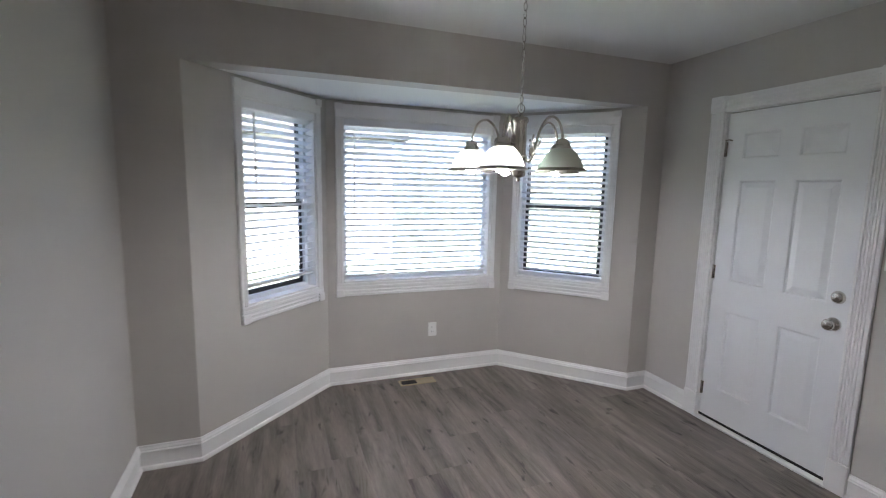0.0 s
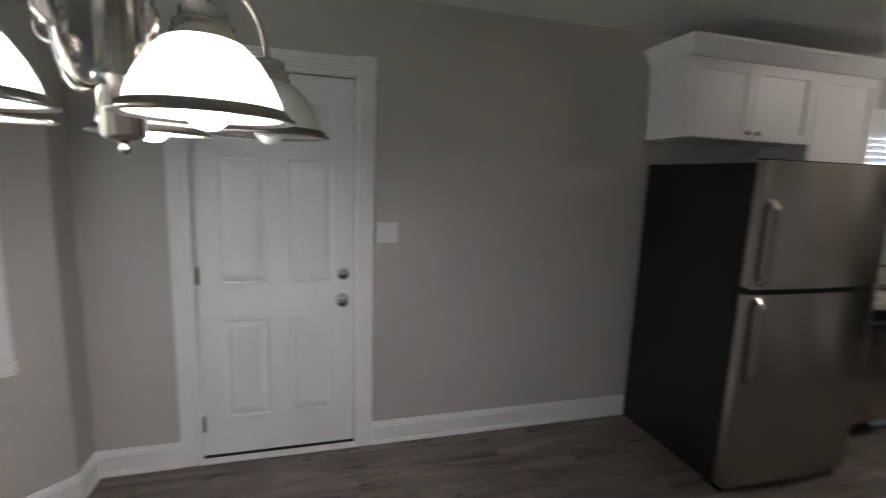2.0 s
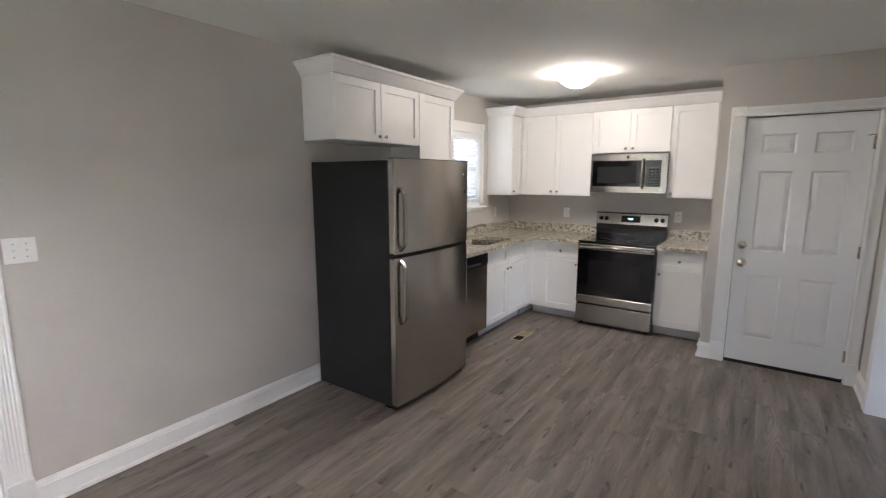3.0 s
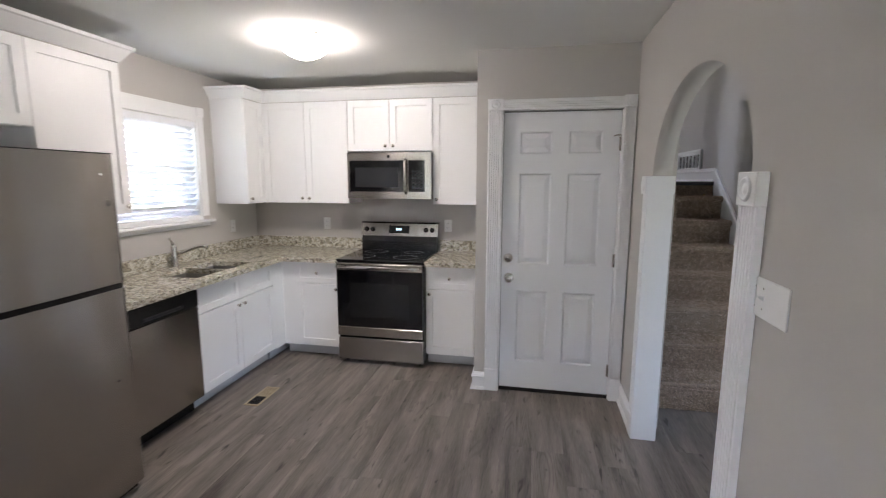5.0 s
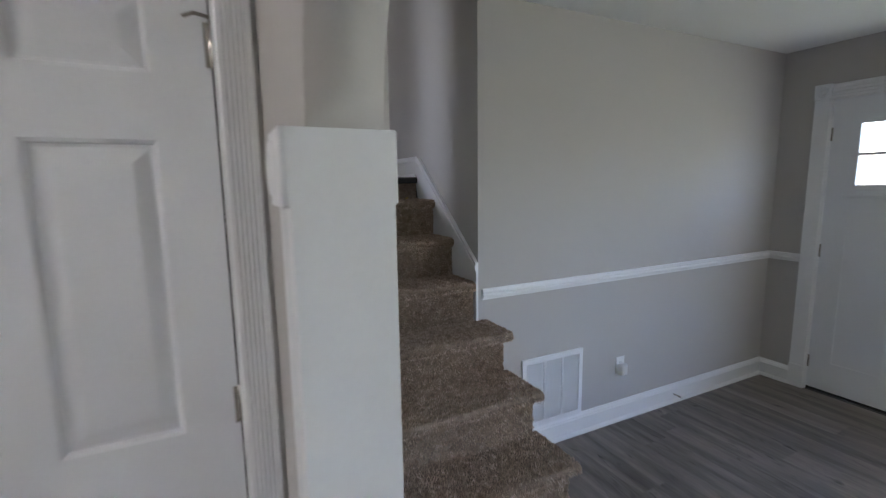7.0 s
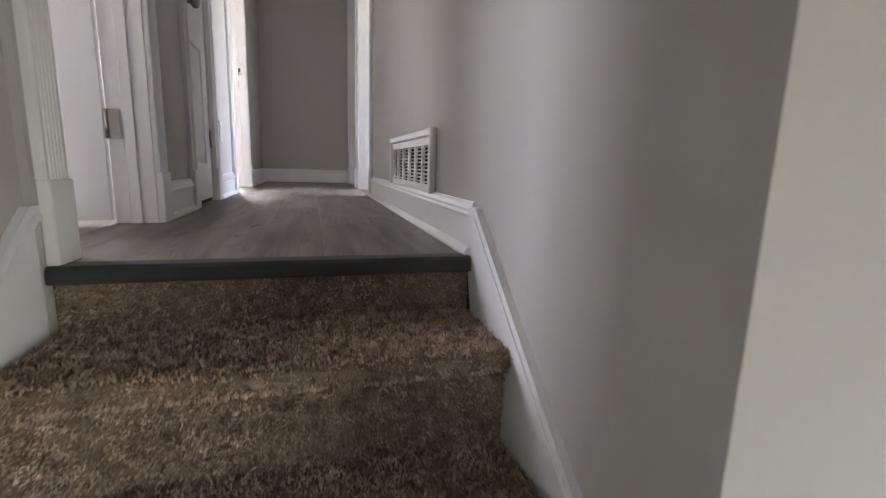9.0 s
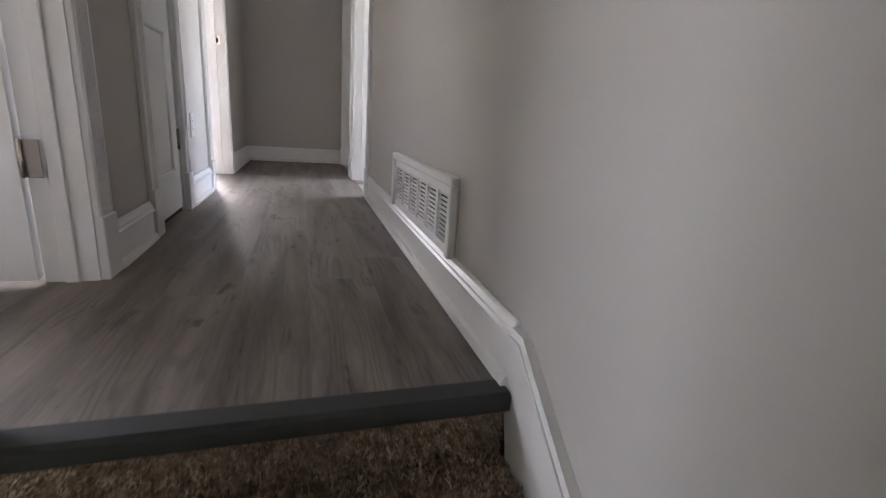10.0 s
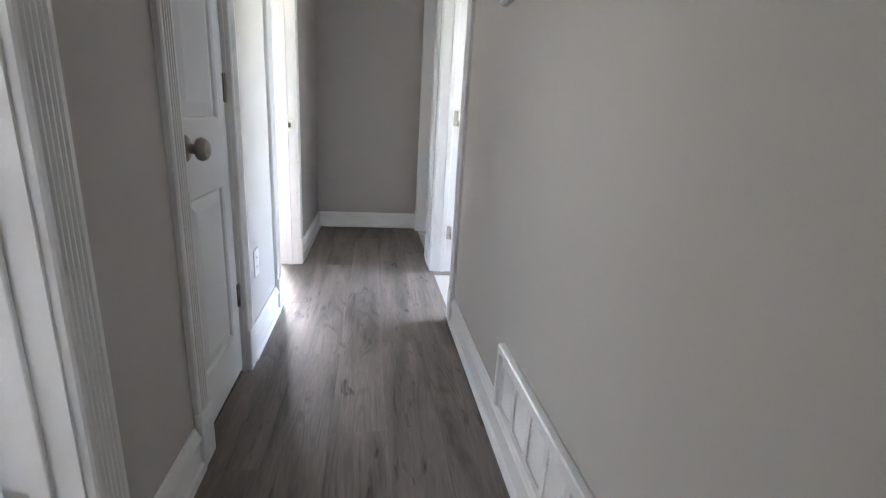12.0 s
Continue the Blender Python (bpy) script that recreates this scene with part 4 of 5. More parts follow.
def crown(points):
    """Crown moulding along a line; it leans out to the left of the line's direction."""
    prof = [(0.0, 0.0), (0.004, 0.0), (0.010, 0.010), (0.050, 0.072), (0.062, 0.078), (0.066, 0.094), (0.050, 0.094), (0.0, 0.02)]
    bm, pts, rings = bmesh.new(), [Vector(p) for p in points], []
    for i, p in enumerate(pts):
        d0 = (p - pts[i - 1]).normalized() if i else (pts[1] - p).normalized()
        d1 = (pts[i + 1] - p).normalized() if i < len(pts) - 1 else d0
        n0, n1 = Vector((-d0.y, d0.x)), Vector((-d1.y, d1.x))
        n = (n0 + n1).normalized()
        n = n / n.dot(n0)
        rings.append([bm.verts.new((p.x + n.x * a, p.y + n.y * a, UT + 0.0005 + b)) for a, b in prof])
    for a, b in zip(rings, rings[1:]):
        for j in range(len(prof)):
            bm.faces.new((a[j], a[(j + 1) % len(prof)], b[(j + 1) % len(prof)], b[j]))
    bm.faces.new(rings[0]), bm.faces.new(rings[-1][::-1])
    bmesh.ops.recalc_face_normals(bm, faces=bm.faces)
    return bm


FX = XE - 0.33
solid("crown_moulding", crown([(XE - 0.002, 0.849), (FX, 0.849), (FX, 2.309), (XE - 0.002, 2.309)]), M_CAB, "white crown moulding on the fridge-side wall cabinets", "moulding", "")
solid("crown_moulding", crown([(0.984, -0.621), (FX, -0.621), (FX, -0.354), (XE - 0.002, -0.354)]), M_CAB, "white crown moulding on the corner wall cabinets", "moulding", "")

base_cabinet(on_east(-0.205), 0.912, ((0, 0.456, "b"), (0.456, 0.912, "a")), ((0, 0.456, ""), (0.456, 0.912, "")), "white shaker sink base cabinet", high=0.66)
t = base_cabinet(on_back(2.203), 0.56, ((0, 0.42, "a"),), ((0, 0.42, True),), "white shaker base cabinet beside the range")
t = base_cabinet(on_back(0.983), 0.455, ((0.045, 0.455, "b"),), ((0.045, 0.455, True),), "white shaker base cabinet beside the pantry wall")
solid("corner_filler", boxes((XE - 0.61, XE - 0.002, YK + 0.002, -0.2055, 0.1, 0.872)), M_CAB, "white corner filler between the base cabinets", "cabinet", "")
solid("corner_toe", boxes((XE - 0.54, XE - 0.002, YK + 0.002, -0.2055, 0.0, 0.0995)), M_TOE, "pale toe kick under the corner", "toe kick", "")

# worktop with two sink bowls
S0, S1, SX0, SX1 = 0.0, 0.61, 2.82, 3.17
top = thing("worktop", pose(XE, 0, 0.8725), "speckled beige granite worktop with a backsplash", "worktop")
slab = bmesh.new()
xs, ys = (2.712, SX0, SX1, XE - 0.002), (YK + 0.002, S0, 0.29, 0.31, S1, 1.425)
for i in range(3):
    for k in range(5):
        if i == 1 and k in (1, 3):
            continue
        box(slab, xs[i] - XE, xs[i + 1] - XE, ys[k], ys[k + 1], 0, 0.038)
bmesh.ops.remove_doubles(slab, verts=slab.verts, dist=1e-5)
inner = [f for f in slab.faces if sum(1 for g in slab.faces if g is not f and (g.calc_center_median() - f.calc_center_median()).length < 1e-5)]
bmesh.ops.delete(slab, geom=inner, context="FACES_ONLY")
part("slab", slab, M_GRANITE, top)
part("slab", boxes((2.203 - XE, 2.711 - XE, YK + 0.002, -0.29, 0, 0.038)), M_GRANITE, top)
part("slab", boxes((0.983 - XE, 1.438 - XE, YK + 0.002, -0.29, 0, 0.038), bevel=0.002), M_GRANITE, top)
part("backsplash", boxes((-0.022, -0.002, YK + 0.023, 1.425, 0.0385, 0.14), bevel=0.002), M_GRANITE, top)
part("backsplash", boxes((2.203 - XE, -0.002, YK + 0.002, YK + 0.022, 0.0385, 0.14), bevel=0.002), M_GRANITE, top)
part("backsplash", boxes((0.983 - XE, 1.438 - XE, YK + 0.002, YK + 0.022, 0.0385, 0.14), bevel=0.002), M_GRANITE, top)

sink = thing("sink", pose(3.0, 0.30, 0.872), "stainless steel double-bowl undermount sink", "sink")
for y0, y1 in ((S0 - 0.006, 0.291), (0.309, S1 + 0.006)):
    bm = bmesh.new()
    x0, x1 = SX0 - 0.006 - 3.0, SX1 + 0.006 - 3.0
    rings = [[bm.verts.new(p) for p in ((x0 + i, y0 - 0.30 + i, z), (x1 - i, y0 - 0.30 + i, z), (x1 - i, y1 - 0.30 - i, z), (x0 + i, y1 - 0.30 - i, z))] for i, z in ((0, -0.001), (0.012, -0.04), (0.018, -0.16), (0.05, -0.185))]
    for p, q in zip(rings, rings[1:]):
        for i in range(4):
            bm.faces.new((p[i], p[(i + 1) % 4], q[(i + 1) % 4], q[i]))
    bm.faces.new(rings[-1])
    bowl = part("bowl", bm, M_BOWL, sink)
    part("drain", lathe([(0, 0.001), (0.02, 0.0005), (0.04, 0.003), (0.044, 0.001)], 20, m=pose(0, (y0 + y1) / 2 - 0.30, -0.184)), M_NICKEL, bowl)

FY = 0.275
faucet = thing("faucet", pose(3.29, FY, 0.911), "brushed nickel single-lever kitchen faucet", "faucet")
part("body", lathe([(0, 0.17), (0.016, 0.168), (0.021, 0.155), (0.021, 0.10), (0.025, 0.085), (0.026, 0.02), (0.032, 0.010), (0.033, 0)], 24), M_NICKEL, faucet)
part("spout", tube([(-0.005, -0.002, 0.075), (-0.055, -0.03, 0.105), (-0.11, -0.06, 0.135), (-0.155, -0.085, 0.150), (-0.19, -0.104, 0.150), (-0.21, -0.115, 0.135)], [0.018, 0.015, 0.014, 0.014, 0.015, 0.016], 14), M_NICKEL, faucet)
part("lever", tube([(0, 0.0, 0.165), (0.004, 0.012, 0.195), (0.006, 0.03, 0.225)], [0.012, 0.009, 0.006], 10), M_NICKEL, faucet)

# ---- range ----
rg = thing("range", on_back(1.442), "stainless steel electric range with a black glass oven door", "range")
W = 0.756
part("body", boxes((0.001, W - 0.001, 0.025, 0.655, 0.035, 0.90)), M_BLACK, rg)
part("cooktop", boxes((0, W, 0.06, 0.69, 0.9005, 0.918), bevel=0.004), M_BGLASS, rg, "black glass cooktop")
for x, y, r in ((0.2, 0.22, 0.08), (0.56, 0.22, 0.1), (0.2, 0.5, 0.1), (0.56, 0.5, 0.08)):
    part("burner_ring", lathe([(r - 0.002, 0.0002), (r, 0.0006), (r + 0.002, 0.0002)], 40, m=pose(x, y, 0.918)), M_CHAR, rg)
bm = prism([(0.025, 0.9185), (0.085, 0.9185), (0.085, 1.0), (0.075, 1.05), (0.025, 1.05)], W - 0.012, "x", None, 0.006)
part("backguard", bm, M_BLACK, rg)
panel = part("control_panel", prism([(0.022, 1.0505), (0.092, 1.0505), (0.070, 1.168), (0.064, 1.174), (0.022, 1.174)], W, "x"), M_STEELH, rg, "stainless control panel")
part("panel_cap", boxes((-0.001, W + 0.001, 0.02, 0.068, 1.1745, 1.181), bevel=0.002), M_BLACK, rg)
tiltm = lambda x, z: pose(x, 0.092 - (z - 1.0505) * 0.187, z, -90 + 10.6 + 0, 0, 0)
part("display", boxes((-0.1, 0.1, -0.036, 0.036, 0.0005, 0.003)), M_BGLASS, panel, m=tiltm(W / 2, 1.112))
for i, x in enumerate((-0.024, -0.010, 0.004, 0.018)):
    part("digit", boxes((x, x + 0.009, -0.011, 0.009, 0.0032, 0.0036)), M_DISPLAY, panel, "lit clock digit", m=tiltm(W / 2, 1.112))
for x in (0.055, 0.115, W - 0.115, W - 0.055):
    part("control_knob", lathe([(0, 0.026), (0.014, 0.0255), (0.017, 0.022), (0.019, 0.004), (0.023, 0.0035), (0.023, 0.0005)], 20, m=tiltm(x, 1.112)), M_BLACK, panel, "black control knob")
door = part("oven_door", boxes((0.003, W - 0.003, 0.657, 0.695, 0.255, 0.895), bevel=0.004), M_BGLASS, rg, "black glass oven door")
part("door_trim", boxes((0.003, W - 0.003, 0.656, 0.699, 0.827, 0.888), bevel=0.004), M_STEELH, door)
part("lower_trim", boxes((0.003, W - 0.003, 0.656, 0.698, 0.255, 0.335), bevel=0.003), M_STEELH, door)
part("oven_window", boxes((0.12, W - 0.12, 0.694, 0.6965, 0.42, 0.72)), M_BLACK, door)
part("handle", tube([(0.02, 0.738, 0.862), (W - 0.02, 0.738, 0.862)], 0.0135, 12), M_STEELH, door, "stainless bar handle")
for x in (0.04, W - 0.04):
    part("handle_post", boxes((x - 0.012, x + 0.012, 0.699, 0.73, 0.852, 0.872), bevel=0.002), M_STEELH, door)
part("drawer", boxes((0.003, W - 0.003, 0.657, 0.69, 0.04, 0.235), bevel=0.004), M_STEELH, rg, "stainless storage drawer")
for x in (0.05, W - 0.05):
    for y in (0.08, 0.6):
        part("foot", lathe([(0, 0), (0.016, 0), (0.016, 0.034), (0, 0.034)], 12, m=pose(x, y, 0)), M_BLACK, rg)

# ---- microwave ----
mw = thing("microwave", on_back(1.436, 1.415), "stainless steel over-the-range microwave with a black glass front", "microwave")
part("body", boxes((0, W, 0.002, 0.37, 0.012, 0.398)), M_BLACK, mw)
part("bottom_vent", boxes((0.02, W - 0.02, 0.03, 0.365, 0.0, 0.0115)), M_CHAR, mw)
part("front_frame", sheet(0, W, 0.0, 0.399, 0.3705, 0.398, [(0.055, 0.20, 0.062, 0.33), (0.245, W - 0.02, 0.062, 0.33)]), M_STEELH, mw, "stainless front frame")
part("window", boxes((0.244, W - 0.019, 0.372, 0.391, 0.061, 0.331)), M_BGLASS, mw, "black glass door window")
part("inner_window", boxes((0.295, W - 0.07, 0.391, 0.3925, 0.10, 0.27)), M_CHAR, mw)
kp = part("keypad", boxes((0.054, 0.201, 0.372, 0.391, 0.061, 0.331)), M_BGLASS, mw, "black keypad")
for i in range(3):
    for k in range(6):
        part("key", boxes((0.075 + i * 0.036, 0.10 + i * 0.036, 0.391, 0.3918, 0.09 + k * 0.028, 0.105 + k * 0.028)), M_CHAR, kp)
part("handle", tube([(0.224, 0.40, 0.05), (0.224, 0.432, 0.08), (0.224, 0.436, 0.2), (0.224, 0.432, 0.31), (0.224, 0.40, 0.34)], 0.0125, 12), M_STEELH, mw, "stainless bar handle")
part("maker_badge", boxes((W / 2 - 0.012, W / 2 + 0.012, 0.398, 0.399, 0.352, 0.376)), M_CHAR, mw)

# ---- dishwasher ----
dw = thing("dishwasher", on_east(0.711), "stainless steel dishwasher with a black control strip", "dishwasher")
part("tub", boxes((0.002, 0.594, 0.02, 0.585, 0.10, 0.868)), M_BLACK, dw)
part("door", boxes((0.003, 0.593, 0.5855, 0.625, 0.115, 0.745), bevel=0.004), M_STEEL, dw, "brushed steel door")
part("control_strip", boxes((0.003, 0.593, 0.5855, 0.632, 0.748, 0.862), bevel=0.006), M_BLACK, dw, "black control strip")
part("pull", boxes((0.15, 0.45, 0.632, 0.640, 0.77, 0.79), bevel=0.003), M_CHAR, dw)
part("toe_panel", boxes((0.002, 0.594, 0.02, 0.53, 0.0, 0.0995)), M_BLACK, dw)
solid("end_panel", boxes((1.308, 1.326, 0.002, 0.60, 0, 0.872)), M_CAB, "white end panel beside the dishwasher", "cabinet panel", "", m=on_east(0))

# ---- fridge ----
fr = thing("fridge", on_east(1.460), "stainless steel top-freezer fridge with charcoal sides", "fridge")
FW = 0.862
part("cabinet", boxes((0, FW, 0.08, 0.800, 0.035, 1.682), bevel=0.006), M_CHAR, fr, "charcoal grey cabinet")
part("hinge_cover", boxes((0.02, 0.10, 0.72, 0.83, 1.6825, 1.700), bevel=0.004), M_BLACK, fr)


def bowed(x0, x1, back, edge, bulge, z0, z1):
    """A door slab with a gently bowed front and softened upright edges."""
    bm = bmesh.new()
    mid, half = (x0 + x1) / 2, (x1 - x0) / 2
    us = [-1, -0.995, -0.985, -0.965] + [-0.93 + 1.86 * i / 22 for i in range(23)] + [0.965, 0.985, 0.995, 1]
    drop = {1: 0.006, 0.995: 0.003, 0.985: 0.001}
    outline = [(x0, back), (x1, back)] + [(mid + half * u, edge + bulge * (1 - u * u) - drop.get(abs(u), 0)) for u in reversed(us)]
    low, high = [bm.verts.new((x, y, z0)) for x, y in outline], [bm.verts.new((x, y, z1)) for x, y in outline]
    count = len(outline)
    for i in range(count):
        f = bm.faces.new((low[i], low[(i + 1) % count], high[(i + 1) % count], high[i]))
        f.smooth = 2 <= i < count - 1
    bm.faces.new(low[::-1]), bm.faces.new(high)
    for e in bm.edges:
        e.smooth = all(f.smooth for f in e.link_faces)
    bmesh.ops.recalc_face_normals(bm, faces=bm.faces)
    return bm


def strap_handle(x, y, z0, z1, w=0.030, out=0.046, thick=0.011):
    """A flat bar that bows out from the door and runs back into it at both ends."""
    n, rows, bm = 18, [], bmesh.new()
    for i in range(n + 1):
        u = i / n
        lift = out * min(1.0, math.sin(math.pi * min(u, 1 - u) / 0.30)) if min(u, 1 - u) < 0.15 else out
        z, half = z0 + (z1 - z0) * u, w / 2
        rows.append([bm.verts.new(p) for p in ((x - half, y + lift - thick - 0.004, z), (x + half, y + lift - thick - 0.004, z), (x + half, y + lift - 0.003, z), (x + half - 0.006, y + lift, z), (x - half + 0.006, y + lift, z), (x - half, y + lift - 0.003, z))])
    for p, q in zip(rows, rows[1:]):
        for i in range(6):
            bm.faces.new((p[i], p[(i + 1) % 6], q[(i + 1) % 6], q[i]))
    bm.faces.new(rows[0][::-1]), bm.faces.new(rows[-1])
    bmesh.ops.recalc_face_normals(bm, faces=bm.faces)
    return bm


for z0, z1, name in ((1.088, 1.692, "freezer_door"), (0.052, 1.062, "fridge_door")):
    d = part(name, bowed(0.002, FW - 0.002, 0.810, 0.860, 0.017, z0, z1), M_STEEL, fr, "brushed stainless door")
    part("gasket", boxes((0.012, FW - 0.012, 0.8005, 0.8095, z0 + 0.01, z1 - 0.01)), M_BLACK, d)
    part("edge_strip", boxes((FW - 0.0015, FW + 0.001, 0.814, 0.852, z0 + 0.01, z1 - 0.01)), M_NICKEL, d)
    a, b = (z0 + 0.012, z0 + 0.43) if z0 > 1 else (z1 - 0.45, z1 - 0.012)
    part("handle", strap_handle(FW - 0.052, 0.862, a, b), M_STEELH, d, "flat stainless strap handle")
# dark filler between the doors, its colour standing in for the gap's shade
part("door_gap_shade", bowed(0.001, FW - 0.001, 0.801, 0.8515, 0.017, 1.0575, 1.0925), M_DARK, fr)
part("badge", lathe([(0, 0.003), (0.014, 0.003), (0.0165, 0.0015), (0.017, -0.003)], 24, m=pose(0.05, 0.8645, 1.47, -90, 0, 0)), M_PEWTER, fr, "round grey hinge-hole plug")
part("screw_cap", lathe([(0, 0.002), (0.005, 0.002), (0.006, -0.003)], 12, m=pose(0.075, 0.8660, 1.60, -90, 0, 0)), M_PLATE, fr)
part("top_cap", boxes((0.0, FW, 0.800, 0.858, 1.6925, 1.698)), M_BLACK, fr)
part("base_grille", boxes((0.02, FW - 0.02, 0.73, 0.83, 0.012, 0.048)), M_BLACK, fr)
for x in (0.05, FW - 0.05):
    for y in (0.14, 0.80):
        part("foot", lathe([(0, 0), (0.018, 0), (0.018, 0.02), (0.008, 0.022), (0.008, 0.036), (0, 0.036)], 12, m=pose(x, y, 0)), M_NICKEL, fr)
part("screw_hole", lathe([(0, 0.001), (0.005, 0.001), (0.006, -0.003)], 12, m=pose(0.095, 0.8675, 0.62, -90, 0, 0)), M_BLACK, fr)


# ---- wall plates and registers ----
def outlet(m, label="white duplex wall outlet", group="wall outlets"):
    t = thing("wall_outlet", m, label, "outlet", group)
    part("plate", boxes((-0.036, 0.036, 0, 0.005, -0.058, 0.058), bevel=0.002), M_PLATE, t)
    for z in (-0.02, 0.02):
        s = part("socket", boxes((-0.015, 0.015, 0.005, 0.0065, z - 0.014, z + 0.014), bevel=0.0007), M_PLATE, t)
        for x in (-0.006, 0.006):
            part("slot", boxes((x - 0.001, x + 0.001, 0.0065, 0.0068, z - 0.005, z + 0.005)), M_DARK, s)
    return t


def switches(m, gangs, label, w=None, shift=0.0):
    t = thing("light_switch", m, label, "switch", "light switches")
    w = w or 0.046 * gangs + 0.026
    part("plate", boxes((-w / 2, w / 2, 0, 0.006, -0.058, 0.058), bevel=0.0025), M_PLATE, t)
    for i in range(gangs):
        x = (i - (gangs - 1) / 2) * 0.046 + shift
        part("slot", boxes((x - 0.005, x + 0.005, 0.006, 0.0066, -0.012, 0.012)), M_TRIM, t)
        part("toggle", prism([(0.006, -0.006), (0.020, 0.004), (0.020, 0.009), (0.006, 0.006)], 0.008, "x", None, x - 0.004), M_PLATE, t)
        for z in (-0.03, 0.03):
            part("screw", lathe([(0, 0.0008), (0.0025, 0.0006), (0.003, 0)], 10, m=pose(x, 0.006, z, -90, 0, 0)), M_NICKEL, t)
    return t


outlet(pose(1.84, YB, 0.374, 0, 0, 180))
outlet(on_back(2.587, 1.15))
outlet(on_back(1.359, 1.15))
outlet(on_east(-0.56, 1.145))
switches(on_east(3.912, 1.25), 2, "white double light switch plate beside the outer door")
switches(on_arch(1.893, 1.24), 2, "wide white switch plate beside the arch", 0.2, 0.055)


def register(m, w, d, label):
    """A floor register: a stamped frame and rows of louvres, one half shut."""
    t = thing("floor_register", m, label, "register", "floor registers")
    bm = sheet(-w / 2, w / 2, -d / 2, d / 2, 0, 0.005, [(-w / 2 + 0.015, -0.006, -d / 2 + 0.013, d / 2 - 0.013), (0.006, w / 2 - 0.015, -d / 2 + 0.013, d / 2 - 0.013)])
    bmesh.ops.rotate(bm, cent=(0, 0, 0), matrix=Matrix.Rotation(radians(90), 3, "X"), verts=bm.verts)
    part("frame", bm, M_BEIGE, t)
    # flat dark sheet and black louvres paint the shade of the open half
    part("well_shade", boxes((-w / 2 + 0.01, 0, -d / 2 + 0.01, d / 2 - 0.01, 0.0003, 0.0012)), M_DARK, t)
    part("damper", boxes((0.0005, w / 2 - 0.01, -d / 2 + 0.01, d / 2 - 0.01, 0.0003, 0.0020)), M_BEIGE, t)
    n = 10
    for s, mat in ((-1, M_BLACK), (1, M_BEIGE)):
        me = mesh_of("louvre", boxes((-0.0012, 0.0012, -d / 2 + 0.013, d / 2 - 0.013, 0.0021, 0.0048)), mat)
        for i in range(n):
            part("louvre", me, None, t, m=pose(s * (0.012 + (w / 2 - 0.03) * (i + 0.5) / n), 0, 0))
    return t


register(pose(1.67, 5.99, 0.0005, 0, 0, 0), 0.29, 0.10, "beige metal floor register below the bay window")
register(pose(2.49, 0.445, 0.0, 0, 0, -90), 0.29, 0.11, "beige metal floor register before the sink cabinet")

# ---- stairs ----
RISE, RUN, Y1 = 0.204, 0.236, 0.058
stair = thing("staircase", pose(0, 0, 0), "straight staircase covered in taupe pile carpet", "staircase")
XS = XSL - 0.02
N1, N2 = 0.028, 0.02


def nose(y, z, back):
    """The side outline of a carpeted tread with a rounded nose."""
    pts = [(back, z - 0.045), (y + 0.004, z - 0.045)]
    pts += [(y + N1 - N2 + N2 * math.cos(a), z - N2 + N2 * math.sin(a)) for a in [radians(d) for d in (-80, -45, -15, 15, 45, 70, 90)]]
    return pts + [(back, z)]


pile_rng = random.Random(11)


def pile(x0, x1, spots, count, parent):
    """Carpet tufts on a strip: spots gives a place and the way out of the carpet for a number from 0 to 1."""
    verts, faces = [], []
    for _ in range(count):
        y, z, oy, oz = spots(pile_rng.random())
        x = pile_rng.uniform(x0, x1)
        out = Vector((pile_rng.gauss(0, 0.35), oy + pile_rng.gauss(0, 0.35), oz + pile_rng.gauss(0, 0.35))).normalized() * pile_rng.uniform(0.006, 0.0125)
        a = pile_rng.uniform(0, 6.283)
        s = Vector((math.cos(a), math.sin(a) * oz, math.sin(a) * oy)) * pile_rng.uniform(0.0014, 0.0026)
        c, k = Vector((x, y, z)) - out * 0.2, len(verts)
        verts += [c - s, c + s, c + s * 0.8 + out, c - s * 0.8 + out * 0.9]
        faces.append((k, k + 1, k + 2, k + 3))
    me = bpy.data.meshes.new("carpet_pile")
    me.from_pydata(verts, [], faces)
    me.materials.append(M_PILE)
    return tagged(part("carpet_pile", me, None, parent, "brown and beige cut carpet pile"), kind="stuff")


for i in range(7):
    y, z = Y1 - RUN * i, RISE * (i + 1)
    free = i < 4
    x0 = -1.165 if free else XR + 0.016
    xt = x0 - (0.04 if free else 0)
    back = y - RUN - 0.03 if i < 6 else LY - 0.028
    part("riser", boxes((x0, XS, y - RUN - 0.02 if i < 6 else LY - 0.03, y, RISE * i + (0 if i == 0 else -0.02), z - 0.044), bevel=0.004), M_CARPET, stair)
    tread = part("tread", prism(nose(y, z, back), XS - xt, "x", None, xt), M_CARPET, stair)
    deep = y + N1 - (y - RUN if i < 6 else LY - 0.026)
    dense = 1.0 if i > 2 else 0.6

    def top_spot(u, y=y, z=z, deep=deep):
        s = u * (deep + 0.03)
        if s < deep - N2:
            return y + N1 - deep + s, z, 0.1, 1.0
        a = radians(90 - 170 * (s - deep + N2) / (0.03 + N2))
        return y + N1 - N2 + N2 * math.cos(a), z - N2 + N2 * math.sin(a), math.cos(a), math.sin(a)

    def riser_spot(u, y=y, z=z, i=i):
        return y, RISE * i + u * (RISE - 0.045), 1.0, 0.05

    pile(xt, XS, top_spot, int(15000 * dense), tread)
    pile(x0, XS, riser_spot, int(9000 * dense), tread)
part("top_riser", boxes((XR + 0.016, XS, LY - 0.06, LY - 0.026, RISE * 7 - 0.02, LZ - 0.034)), M_CARPET, stair)
tops = bpy.data.objects["top_riser"]
